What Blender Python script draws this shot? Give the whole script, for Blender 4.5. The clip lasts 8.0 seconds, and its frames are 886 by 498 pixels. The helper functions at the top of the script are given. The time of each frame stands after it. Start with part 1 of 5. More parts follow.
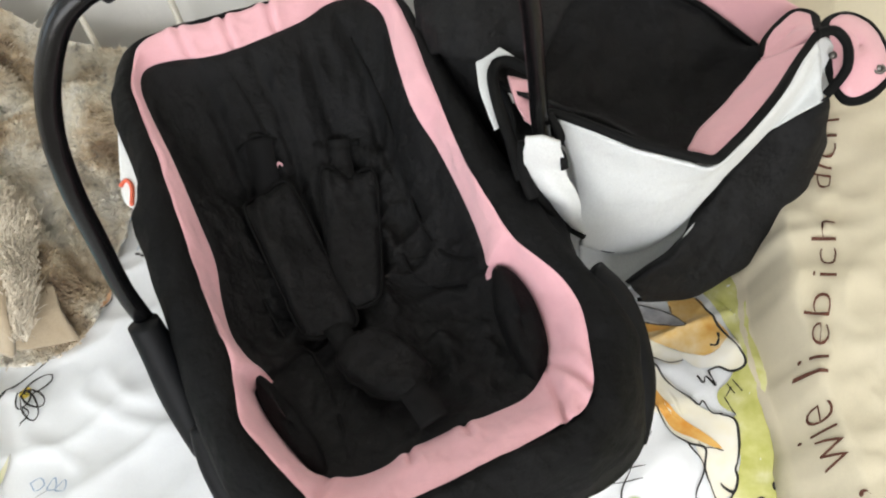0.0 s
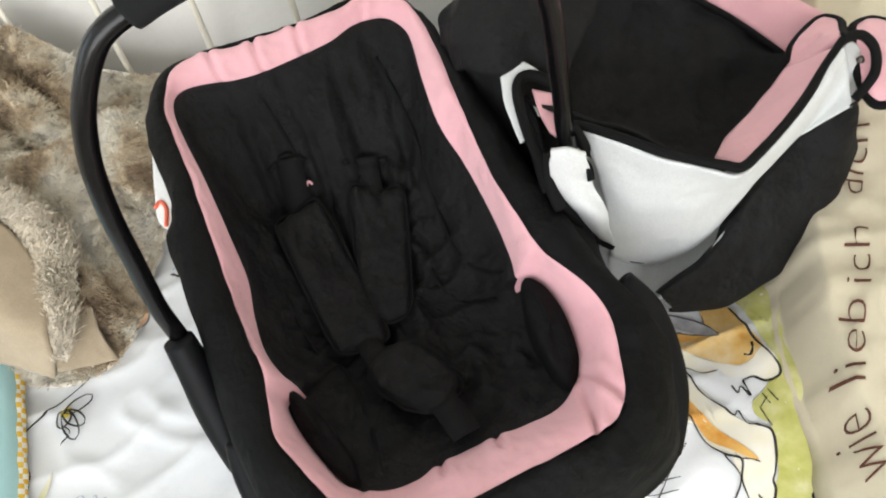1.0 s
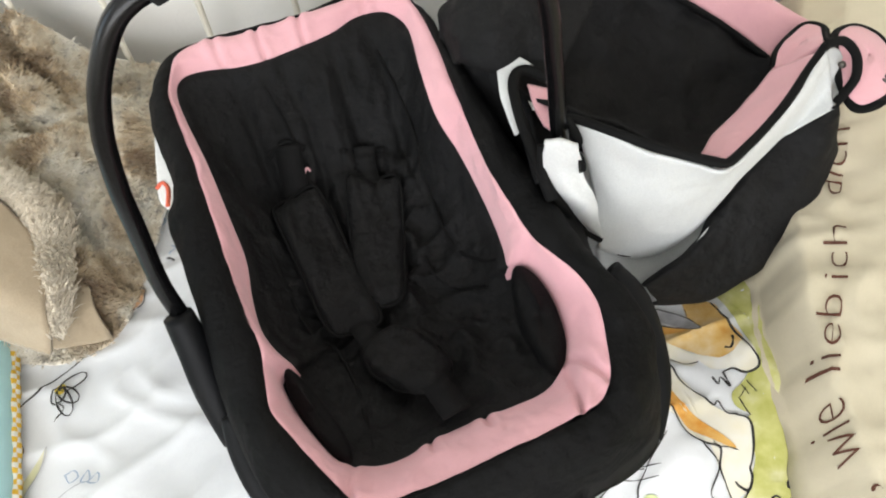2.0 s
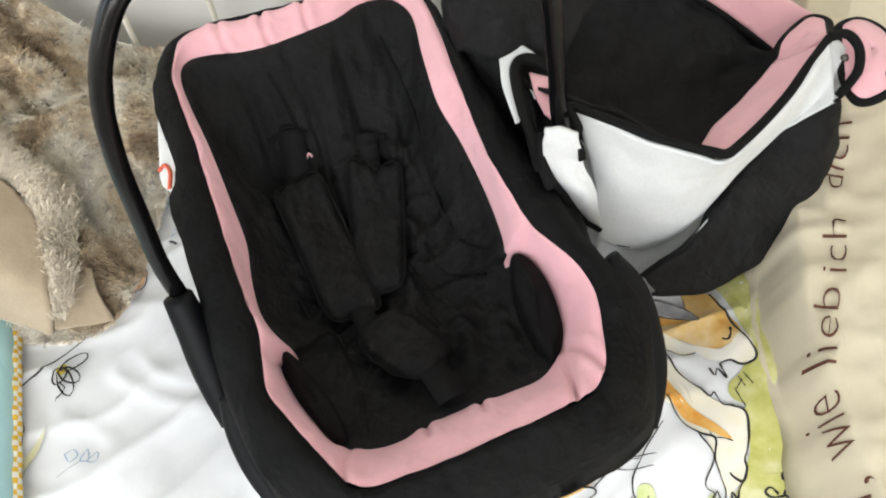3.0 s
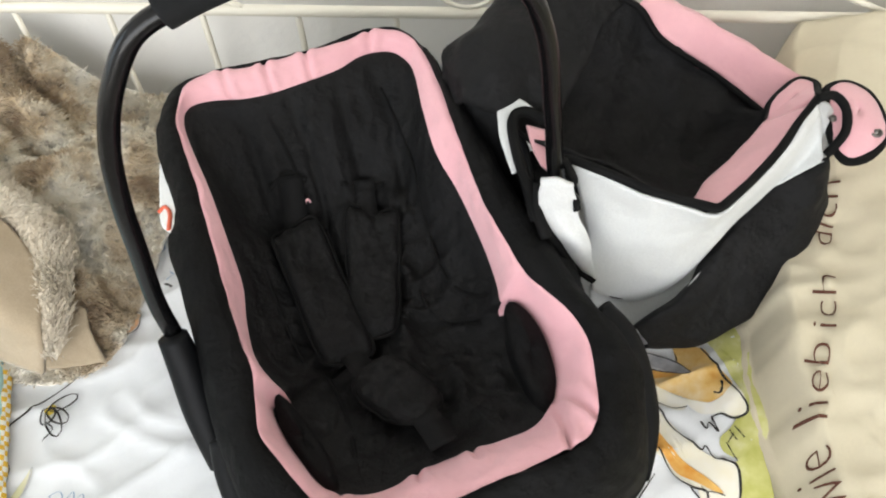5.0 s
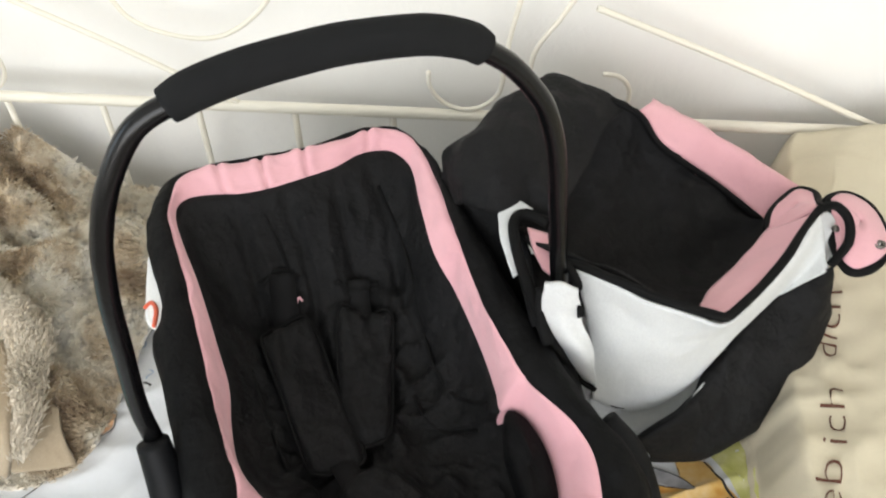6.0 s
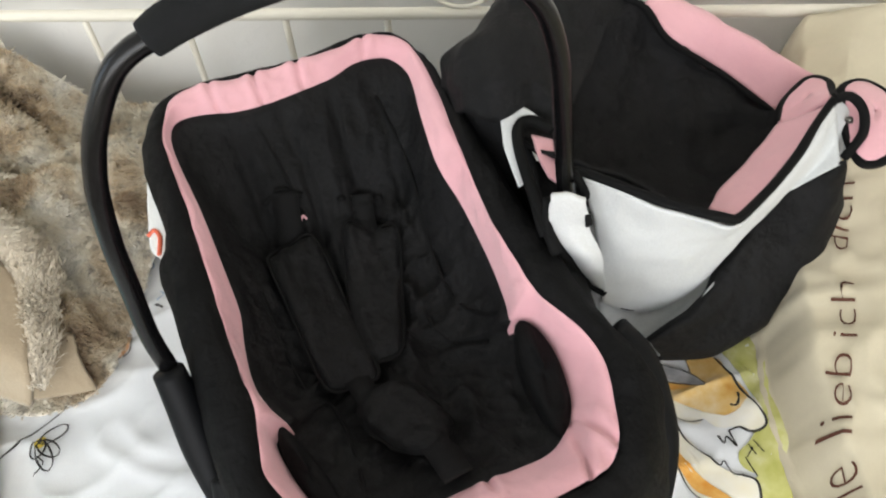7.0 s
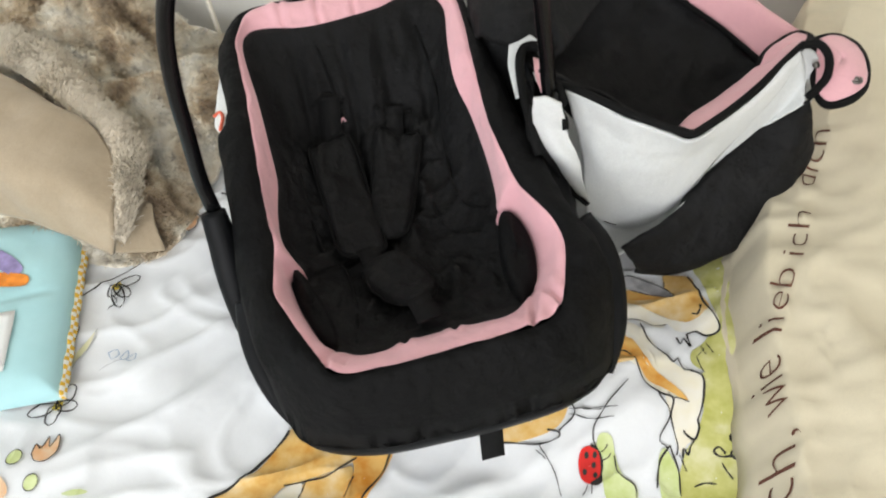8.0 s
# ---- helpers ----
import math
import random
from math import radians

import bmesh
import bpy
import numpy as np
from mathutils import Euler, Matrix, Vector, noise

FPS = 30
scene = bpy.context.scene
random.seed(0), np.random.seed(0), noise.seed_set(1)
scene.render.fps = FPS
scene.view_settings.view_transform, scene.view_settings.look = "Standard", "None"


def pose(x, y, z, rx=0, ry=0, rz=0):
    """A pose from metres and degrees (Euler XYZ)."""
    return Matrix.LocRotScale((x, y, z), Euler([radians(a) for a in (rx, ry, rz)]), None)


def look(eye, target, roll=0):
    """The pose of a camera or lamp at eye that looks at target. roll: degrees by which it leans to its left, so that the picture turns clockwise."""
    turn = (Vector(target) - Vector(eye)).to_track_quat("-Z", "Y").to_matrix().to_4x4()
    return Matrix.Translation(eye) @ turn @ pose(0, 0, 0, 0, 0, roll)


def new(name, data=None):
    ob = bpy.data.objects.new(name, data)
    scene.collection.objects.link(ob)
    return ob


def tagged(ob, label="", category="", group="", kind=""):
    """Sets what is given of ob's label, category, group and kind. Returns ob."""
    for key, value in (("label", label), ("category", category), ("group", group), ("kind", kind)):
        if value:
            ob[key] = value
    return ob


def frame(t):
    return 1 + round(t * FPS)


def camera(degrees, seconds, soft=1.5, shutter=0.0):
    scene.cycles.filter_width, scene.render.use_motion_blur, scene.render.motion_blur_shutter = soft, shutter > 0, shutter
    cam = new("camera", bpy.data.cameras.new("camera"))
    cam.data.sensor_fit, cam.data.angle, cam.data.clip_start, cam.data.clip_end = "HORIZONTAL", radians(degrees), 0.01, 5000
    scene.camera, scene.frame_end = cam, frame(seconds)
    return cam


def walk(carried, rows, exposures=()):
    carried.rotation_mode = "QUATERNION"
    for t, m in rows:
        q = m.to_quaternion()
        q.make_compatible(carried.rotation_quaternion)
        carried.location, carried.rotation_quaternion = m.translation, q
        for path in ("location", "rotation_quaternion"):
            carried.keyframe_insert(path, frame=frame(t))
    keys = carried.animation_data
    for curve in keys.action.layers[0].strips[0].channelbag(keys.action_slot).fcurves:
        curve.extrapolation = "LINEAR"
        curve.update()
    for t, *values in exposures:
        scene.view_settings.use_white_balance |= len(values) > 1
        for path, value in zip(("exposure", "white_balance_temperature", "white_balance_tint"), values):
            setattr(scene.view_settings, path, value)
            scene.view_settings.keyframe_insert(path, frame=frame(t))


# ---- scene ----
cam = camera(56.57, 8.0, soft=2.0, shutter=0.5)
WALK = (
    (0, (-0.0017, 0.0042, 0.8898), (-0.0637, 0.5553, 0.0570), -5.94),
    (0.5, (-0.0003, 0.0077, 0.8865), (-0.0723, 0.5448, 0.0475), -6.05),
    (1, (0.0029, -0.0032, 0.8920), (-0.0982, 0.5652, 0.0754), -10.15),
    (1.5, (0.0019, -0.0167, 0.8895), (-0.0687, 0.5448, 0.0675), -7.82),
    (1.7, (-0.0057, -0.0338, 0.8944), (-0.0798, 0.5442, 0.0840), -7.35),
    (2.8, (-0.0040, -0.0406, 0.9059), (-0.0938, 0.5277, 0.0889), -6.69),
    (3, (0.0023, -0.0450, 0.8996), (-0.0867, 0.5249, 0.0833), -6.69),
    (3.5, (0.0054, -0.0492, 0.8982), (-0.0737, 0.5254, 0.0817), -6.12),
    (4, (0.0058, -0.0495, 0.8998), (-0.0703, 0.5275, 0.0895), -5.30),
    (4.5, (0.0004, -0.0561, 0.9000), (-0.0608, 0.5569, 0.1105), -3.90),
    (4.7, (0.0001, -0.0587, 0.9041), (-0.0752, 0.5620, 0.1226), -4.55),
    (5.8, (-0.0192, -0.0473, 0.8855), (-0.0964, 0.6040, 0.1342), -3.07),
    (6, (-0.0260, -0.0374, 0.8846), (-0.0824, 0.6746, 0.1890), -0.76),
    (6.5, (-0.0324, -0.0052, 0.8944), (-0.1416, 0.6763, 0.1711), -3.05),
    (6.8, (-0.0332, -0.0052, 0.8961), (-0.1416, 0.6571, 0.1557), -3.68),
    (7, (-0.0266, -0.0068, 0.8938), (-0.0872, 0.6034, 0.1051), -4.41),
    (7.2, (-0.0234, -0.0627, 0.8870), (-0.1118, 0.5620, 0.1086), -5.43),
    (7.5, (0.0625, -0.1433, 0.9276), (-0.1252, 0.4362, 0.1265), -8.92),
    (8, (0.1193, -0.2092, 0.9227), (-0.0667, 0.4027, 0.1540), -7.28),
)
walk(cam, [(t, look(eye, target, roll)) for t, eye, target, roll in WALK], [(0, -0.02), (4.7, 0.0), (6.5, -0.13), (7.2, -0.14), (8.0, -0.21)])

# ---- light: a daylight window behind the camera, and the sky outside it ----
world = bpy.data.worlds.new("sky")
scene.world = world
world.use_nodes = True
wn = world.node_tree.nodes
sky = wn.new("ShaderNodeTexSky")
sky.sky_type, sky.sun_disc = "NISHITA", False
sky.sun_elevation, sky.sun_rotation = radians(40), radians(200)
wn["Background"].inputs["Strength"].default_value = 0.12
world.node_tree.links.new(sky.outputs["Color"], wn["Background"].inputs["Color"])


def window_light(name, x, y, z, rx, rz, w, h, watts, colour):
    data = bpy.data.lights.new(name, "AREA")
    data.shape, data.size, data.size_y, data.energy, data.color = "RECTANGLE", w, h, watts, colour
    ob = new(name, data)
    ob.matrix_world = pose(x, y, z, rx, 0, rz)
    return ob


window_light("window_daylight", -0.1, -2.38, 1.12, 90, 0, 3.4, 1.5, 93, (0.985, 0.99, 1.0))
window_light("side_window_daylight", -2.42, -0.35, 1.25, 90, -90, 1.3, 1.3, 14, (0.80, 0.92, 1.0))


# ---- materials ----
def shader(name, rough=0.8, sheen=0.0, metal=0.0, spec=0.5):
    m = bpy.data.materials.new(name)
    m.use_nodes = True
    nt = m.node_tree
    b = nt.nodes["Principled BSDF"]
    b.inputs["Roughness"].default_value = rough
    b.inputs["Metallic"].default_value = metal
    b.inputs["Specular IOR Level"].default_value = spec
    b.inputs["Sheen Weight"].default_value = sheen
    b.inputs["Sheen Roughness"].default_value = 0.6
    return m, nt, b


def noise_node(nt, scale, detail=4.0, rough=0.6, stretch=None):
    co = nt.nodes.new("ShaderNodeTexCoord")
    out = co.outputs["Object"]
    if stretch:
        mp = nt.nodes.new("ShaderNodeMapping")
        mp.inputs["Scale"].default_value = stretch
        nt.links.new(out, mp.inputs["Vector"])
        out = mp.outputs["Vector"]
    n = nt.nodes.new("ShaderNodeTexNoise")
    n.inputs["Scale"].default_value, n.inputs["Detail"].default_value, n.inputs["Roughness"].default_value = scale, detail, rough
    nt.links.new(out, n.inputs["Vector"])
    return n.outputs["Fac"]


def ramp(nt, fac, stops):
    r = nt.nodes.new("ShaderNodeValToRGB")
    el = r.color_ramp.elements
    while len(el) < len(stops):
        el.new(0.5)
    for e, (p, c) in zip(el, stops):
        e.position, e.color = p, (*c, 1)
    nt.links.new(fac, r.inputs["Fac"])
    return r.outputs["Color"]


def mixed(nt, a, b, fac, mode="MIX"):
    n = nt.nodes.new("ShaderNodeMix")
    n.data_type, n.blend_type = "RGBA", mode
    if isinstance(fac, float):
        n.inputs[0].default_value = fac
    else:
        nt.links.new(fac, n.inputs[0])
    for s, v in ((n.inputs[6], a), (n.inputs[7], b)):
        if isinstance(v, tuple):
            s.default_value = (*v, 1)
        else:
            nt.links.new(v, s)
    return n.outputs[2]


def bump(nt, b, heights):
    """heights: (socket, distance) pairs, laid over one another."""
    last = None
    for h, d in heights:
        n = nt.nodes.new("ShaderNodeBump")
        n.inputs["Distance"].default_value, n.inputs["Strength"].default_value = d, 0.8
        nt.links.new(h, n.inputs["Height"])
        if last:
            nt.links.new(last, n.inputs["Normal"])
        last = n.outputs["Normal"]
    nt.links.new(last, b.inputs["Normal"])


def cloth(name, dark, light, rough=0.85, sheen=0.2, weave=900.0, fold=14.0, fold_depth=0.003, weave_depth=0.0004, spec=0.3):
    """Woven cloth: soft shifts of tone, a thread grain and small creases."""
    m, nt, b = shader(name, rough, sheen, spec=spec)
    big = noise_node(nt, 9, 5)
    fine = noise_node(nt, weave, 2)
    col = ramp(nt, big, [(0.3, dark), (0.7, light)])
    grain = ramp(nt, fine, [(0.3, (0.82, 0.82, 0.82)), (0.7, (1, 1, 1))])
    nt.links.new(mixed(nt, col, grain, 1.0, "MULTIPLY"), b.inputs["Base Color"])
    bump(nt, b, [(noise_node(nt, fold, 5, 0.5), fold_depth), (fine, weave_depth)])
    return m


M_BLACK = cloth("black_cotton", (0.0030, 0.0030, 0.0031), (0.0058, 0.0058, 0.0058), 0.70, 0.0, 1100, 21, 0.017, 0.0006, spec=0.12)
M_INSERT = cloth("black_quilted_jersey", (0.0045, 0.0045, 0.0047), (0.0080, 0.0080, 0.0083), 0.70, 0.0, 1100, 22, 0.020, 0.0006, spec=0.18)
M_BLACK_OUTER = cloth("black_polyester", (0.0060, 0.0060, 0.0062), (0.0115, 0.0115, 0.0118), 0.62, 0.0, 1400, 15, 0.024, 0.0006, spec=0.16)
M_BINDING = cloth("black_binding_tape", (0.003, 0.003, 0.003), (0.006, 0.006, 0.006), 0.78, 0.0, 1600, 60, 0.001, spec=0.14)
M_PINK = cloth("pink_cotton", (0.745, 0.385, 0.425), (0.825, 0.455, 0.495), 0.75, 0.25, 1500, 30, 0.0035)
M_WHITE_LINING = cloth("white_brushed_lining", (0.66, 0.675, 0.67), (0.73, 0.74, 0.73), 0.95, 0.1, 800, 16, 0.008, 0.0008)
M_DUVET = cloth("white_bed_cotton", (0.83, 0.845, 0.86), (0.87, 0.885, 0.895), 0.9, 0.1, 1600, 9, 0.005)
M_BEIGE = cloth("beige_bed_cotton", (0.625, 0.555, 0.400), (0.695, 0.625, 0.465), 0.9, 0.15, 1600, 11, 0.004)
M_SUEDE = cloth("tan_suede_backing", (0.37, 0.29, 0.19), (0.475, 0.38, 0.262), 0.88, 0.2, 700, 9, 0.012)
M_BLUE = cloth("pale_blue_cotton", (0.42, 0.70, 0.72), (0.50, 0.78, 0.80), 0.9, 0.15, 1600, 14, 0.004)
M_WEBBING = cloth("black_webbing", (0.005, 0.005, 0.0052), (0.009, 0.009, 0.0092), 0.75, 0.0, 2200, 40, 0.0008, spec=0.14)
M_PAPER = cloth("white_label_fabric", (0.82, 0.82, 0.80), (0.88, 0.88, 0.86), 0.8, 0.0, 900, 12, 0.001)


def plain(name, colour, rough, spec=0.5, metal=0.0, relief=0.0003, scale=500.0, vary=0.1):
    m, nt, b = shader(name, rough, 0, metal, spec)
    f = noise_node(nt, scale * 0.05, 4)
    d = tuple(c * (1 - vary) for c in colour)
    l = tuple(min(1, c * (1 + vary)) for c in colour)
    nt.links.new(ramp(nt, f, [(0.3, d), (0.7, l)]), b.inputs["Base Color"])
    bump(nt, b, [(noise_node(nt, scale, 3), relief)])
    return m


M_PLASTIC = plain("black_moulded_plastic", (0.004, 0.0043, 0.005), 0.50, 0.15, relief=0.0002, scale=1500)
M_TUBE = plain("black_painted_tube", (0.003, 0.003, 0.0033), 0.24, 0.34, relief=0.0001, scale=900)
M_FOAM = plain("black_foam_grip", (0.012, 0.0125, 0.013), 0.95, 0.18, relief=0.0008, scale=1200)
M_IRON = plain("cream_painted_iron", (0.80, 0.755, 0.64), 0.45, 0.5, relief=0.0004, scale=120, vary=0.05)
M_STEEL = plain("snap_metal", (0.16, 0.15, 0.14), 0.3, 0.5, 1.0)
M_WALL = plain("white_wall_paint", (0.88, 0.855, 0.80), 0.9, 0.3, relief=0.0015, scale=60, vary=0.03)
M_CEIL = plain("ceiling_paint", (0.88, 0.88, 0.86), 0.9, 0.3, vary=0.02)
M_FLOOR = plain("floor_covering", (0.24, 0.205, 0.17), 0.6, 0.4, scale=80, vary=0.2)
M_MATTRESS = cloth("mattress_ticking", (0.62, 0.6, 0.55), (0.7, 0.68, 0.62))
M_INK = plain("print_black_ink", (0.035, 0.033, 0.03), 0.9, 0.2, scale=700, vary=0.35)
M_BROWN_INK = plain("print_brown_ink", (0.11, 0.045, 0.03), 0.9, 0.2, scale=600, vary=0.25)
M_RED_INK = plain("print_red_ink", (0.62, 0.025, 0.02), 0.8, 0.3, scale=500, vary=0.2)
M_TAG_RED = plain("tag_red_ink", (0.75, 0.16, 0.09), 0.8, 0.3)
M_YELLOW_INK = plain("print_yellow_ink", (0.80, 0.62, 0.10), 0.9, 0.2, scale=400, vary=0.2)
M_BLUE_INK = plain("print_blue_ink", (0.32, 0.42, 0.56), 0.9, 0.2, scale=400, vary=0.2)
M_PURPLE = plain("print_purple", (0.30, 0.25, 0.45), 0.9, 0.2, scale=900, vary=0.4)
M_ORANGE = plain("print_orange", (0.85, 0.25, 0.04), 0.9, 0.2, scale=900, vary=0.4)


def wash(name, stops, scale=40.0):
    """Watercolour wash printed on cotton."""
    m, nt, b = shader(name, 0.9, 0.1, spec=0.3)
    nt.links.new(ramp(nt, noise_node(nt, scale, 4, 0.55), stops), b.inputs["Base Color"])
    bump(nt, b, [(noise_node(nt, 1600, 2), 0.0003)])
    return m


M_GREEN_WASH = wash("print_green_wash", [(0.3, (0.42, 0.42, 0.10)), (0.5, (0.55, 0.54, 0.20)), (0.7, (0.70, 0.68, 0.42))], 28)
M_OCHRE_WASH = wash("print_ochre_wash", [(0.3, (0.62, 0.30, 0.05)), (0.48, (0.72, 0.46, 0.15)), (0.7, (0.80, 0.64, 0.38))], 30)
M_ORANGE_WASH = wash("print_orange_wash", [(0.3, (0.68, 0.26, 0.02)), (0.6, (0.80, 0.48, 0.14))], 40)
M_GREY_WASH = wash("print_grey_wash", [(0.3, (0.32, 0.32, 0.34)), (0.7, (0.58, 0.58, 0.60))], 60)
M_CREAM_WASH = wash("print_cream_wash", [(0.3, (0.80, 0.74, 0.56)), (0.7, (0.82, 0.80, 0.74))], 25)
M_PEACH_WASH = wash("print_peach_wash", [(0.3, (0.80, 0.42, 0.20)), (0.7, (0.82, 0.62, 0.42))], 60)
M_PALE_GREEN = wash("print_pale_green", [(0.3, (0.62, 0.62, 0.36)), (0.7, (0.73, 0.68, 0.52))], 60)
M_LIME_WASH = wash("print_lime_wash", [(0.3, (0.52, 0.60, 0.22)), (0.7, (0.66, 0.72, 0.40))], 60)


def fur_material(name):
    m, nt, b = shader(name, 0.75, 0.3, spec=0.25)
    a = noise_node(nt, 10, 5, 0.62)
    c = noise_node(nt, 60, 3, 0.6)
    base = ramp(nt, a, [(0.37, (0.27, 0.18, 0.10)), (0.46, (0.60, 0.475, 0.31)), (0.55, (0.84, 0.77, 0.63)), (0.68, (0.90, 0.87, 0.80))])
    speck = ramp(nt, c, [(0.32, (0.38, 0.36, 0.35)), (0.45, (1, 1, 1))])
    nt.links.new(mixed(nt, base, speck, 0.75, "MULTIPLY"), b.inputs["Base Color"])
    return m


M_FUR = fur_material("brown_faux_fur")


def check_material():
    m, nt, b = shader("yellow_white_check", 0.9, spec=0.2)
    co = nt.nodes.new("ShaderNodeTexCoord")
    ch = nt.nodes.new("ShaderNodeTexChecker")
    ch.inputs["Scale"].default_value = 150
    ch.inputs["Color1"].default_value, ch.inputs["Color2"].default_value = (0.80, 0.50, 0.06, 1), (0.84, 0.82, 0.74, 1)
    nt.links.new(co.outputs["Object"], ch.inputs["Vector"])
    nt.links.new(ch.outputs["Color"], b.inputs["Base Color"])
    return m


M_CHECK = check_material()


# ---- mesh helpers ----
def part(name, bm, material, parent=None, label="", smooth=True):
    me = bpy.data.meshes.new(name)
    bm.normal_update()
    bm.to_mesh(me)
    bm.free()
    me.materials.append(material)
    if smooth:
        me.polygons.foreach_set("use_smooth", [True] * len(me.polygons))
    ob = new(name, me)
    ob.parent = parent
    if label:
        ob["label"] = label
    return ob


def thicken(ob, d, offset=-1.0):
    m = ob.modifiers.new("thickness", "SOLIDIFY")
    m.thickness, m.offset = d, offset
    return ob


def thing(name, m, label, category, group=""):
    ob = new(name)
    ob.empty_display_size = 0.05
    ob.matrix_world = m
    return tagged(ob, label, category, group)


def spline(pts, n, closed=False):
    """n points evenly spaced along a Catmull-Rom curve through pts."""
    p = np.array(pts, float)
    k = len(p)
    out = []
    segs = k if closed else k - 1
    for i in range(segs):
        if closed:
            a, b, c, d = p[(i - 1) % k], p[i], p[(i + 1) % k], p[(i + 2) % k]
        else:
            b, c = p[i], p[i + 1]
            a = p[i - 1] if i else 2 * b - c
            d = p[i + 2] if i + 2 < k else 2 * c - b
        for u in np.linspace(0, 1, 12, endpoint=False):
            out.append(0.5 * (2 * b + (c - a) * u + (2 * a - 5 * b + 4 * c - d) * u * u + (3 * b - a - 3 * c + d) * u**3))
    out.append(p[0] if closed else p[-1])
    out = np.array(out)
    s = np.r_[0, np.cumsum(np.linalg.norm(np.diff(out, axis=0), axis=1))]
    at = np.linspace(0, s[-1], n, endpoint=not closed)
    return np.stack([np.interp(at, s, out[:, j]) for j in range(p.shape[1])], 1)


def grid(rows, closed=False, cap=False):
    """A bmesh from rows of points; closed joins each row's ends."""
    bm = bmesh.new()
    vs = [[bm.verts.new(p) for p in row] for row in rows]
    n = len(vs[0])
    for a, b in zip(vs, vs[1:]):
        for j in range(n if closed else n - 1):
            k = (j + 1) % n
            bm.faces.new((a[j], a[k], b[k], b[j]))
    if cap:
        bm.faces.new(list(reversed(vs[0])))
        bm.faces.new(vs[-1])
    return bm


def rough_up(p, amount, scale, seed=0.0):
    v = noise.noise_vector(Vector(p) * scale + Vector((seed, seed * 1.7, -seed)))
    w = noise.noise_vector(Vector(p) * scale * 2.7 + Vector((seed, 3, seed)))
    return Vector(p) + (v + 0.45 * w) * amount


def patch(control, nu=28, nv=28, wrinkle=0.003, scale=14.0, seed=0.0):
    """A smooth cloth sheet through a small grid of places, with creases."""
    cross = [spline(row, nv) for row in control]
    rows = []
    cols = [spline([c[j] for c in cross], nu) for j in range(nv)]
    for i in range(nu):
        rows.append([rough_up(cols[j][i], wrinkle, scale, seed) for j in range(nv)])
    return grid(rows)


def tube(pts, radius, n=40, sides=12, closed=False, flat=1.0):
    """A round bar along a curve; radius is a number or a function of 0..1; flat squeezes it."""
    c = spline(pts, n, closed)
    rows = []
    up = Vector((0.13, 0.21, 0.97))
    for i in range(n):
        a, b = (c[(i - 1) % n], c[(i + 1) % n]) if closed else (c[max(i - 1, 0)], c[min(i + 1, n - 1)])
        t = Vector(b - a).normalized()
        s = t.cross(up).normalized()
        w = s.cross(t).normalized()
        r = radius(i / (n - 1)) if callable(radius) else radius
        rows.append([Vector(c[i]) + s * (r * math.cos(g)) + w * (r * flat * math.sin(g)) for g in (2 * math.pi * k / sides for k in range(sides))])
    if closed:
        rows.append(rows[0])
        bm = grid(rows, True)
        bmesh.ops.remove_doubles(bm, verts=bm.verts, dist=1e-6)
    else:
        bm = grid(rows, True, True)
    bmesh.ops.recalc_face_normals(bm, faces=bm.faces)
    return bm


def block(size, bevel=0.004, segs=3, m=Matrix()):
    bm = bmesh.new()
    bmesh.ops.create_cube(bm, size=1, matrix=Matrix.Diagonal((*size, 1)))
    if bevel:
        bmesh.ops.bevel(bm, geom=bm.edges, offset=bevel, segments=segs, profile=0.5, affect="EDGES")
    bmesh.ops.transform(bm, matrix=m, verts=bm.verts)
    return bm


def cushion_form(w, l, h, m, n=18, power=4.0, dent=0.0):
    """A padded slab: flat-ish face, rounded rim."""
    rows = []
    for side in (1, -1):
        for k in np.linspace(0 if side > 0 else 1, 1 if side > 0 else 0, n):
            ring = []
            for a in np.linspace(0, 2 * math.pi, 48, endpoint=False):
                ca, sa = math.cos(a), math.sin(a)
                e = 2 / 5.0
                x, y = math.copysign(abs(ca) ** e, ca) * w / 2 * k, math.copysign(abs(sa) ** e, sa) * l / 2 * k
                z = side * h / 2 * (1 - k**power) ** 0.6
                ring.append(m @ Vector((x, y, z - dent * (1 - k * k) * side)))
            rows.append(ring)
    bm = grid(rows, True)
    bmesh.ops.remove_doubles(bm, verts=bm.verts, dist=1e-5)
    bmesh.ops.recalc_face_normals(bm, faces=bm.faces)
    return bm


def sstep(a, b, x):
    u = min(1.0, max(0.0, (x - a) / (b - a)))
    return u * u * (3 - 2 * u)


# ---- structure ----
def slab(name, lo, hi, material, label, holes=()):
    """A box-shaped piece of the setting."""
    c = [(a + b) / 2 for a, b in zip(lo, hi)]
    ob = part(name, block([b - a for a, b in zip(lo, hi)], 0, 1, Matrix.Translation(c)), material, None, "", False)
    return tagged(ob, label, name.split("_")[0], kind="structure")


FLOOR_Z, TOP_Z, WALL_Y = -0.55, 1.95, 1.03
slab("floor", (-2.55, -2.55, FLOOR_Z - 0.1), (2.55, 1.18, FLOOR_Z), M_FLOOR, "grey-brown floor under the bed")
slab("ceiling", (-2.55, -2.55, TOP_Z), (2.55, 1.18, TOP_Z + 0.1), M_CEIL, "plain white painted ceiling")
slab("wall_north", (-2.55, WALL_Y, FLOOR_Z), (2.55, WALL_Y + 0.15, TOP_Z), M_WALL, "white painted plaster wall behind the bed")
slab("wall_east", (2.4, -2.4, FLOOR_Z), (2.55, WALL_Y, TOP_Z), M_WALL, "white painted plaster wall of the room")


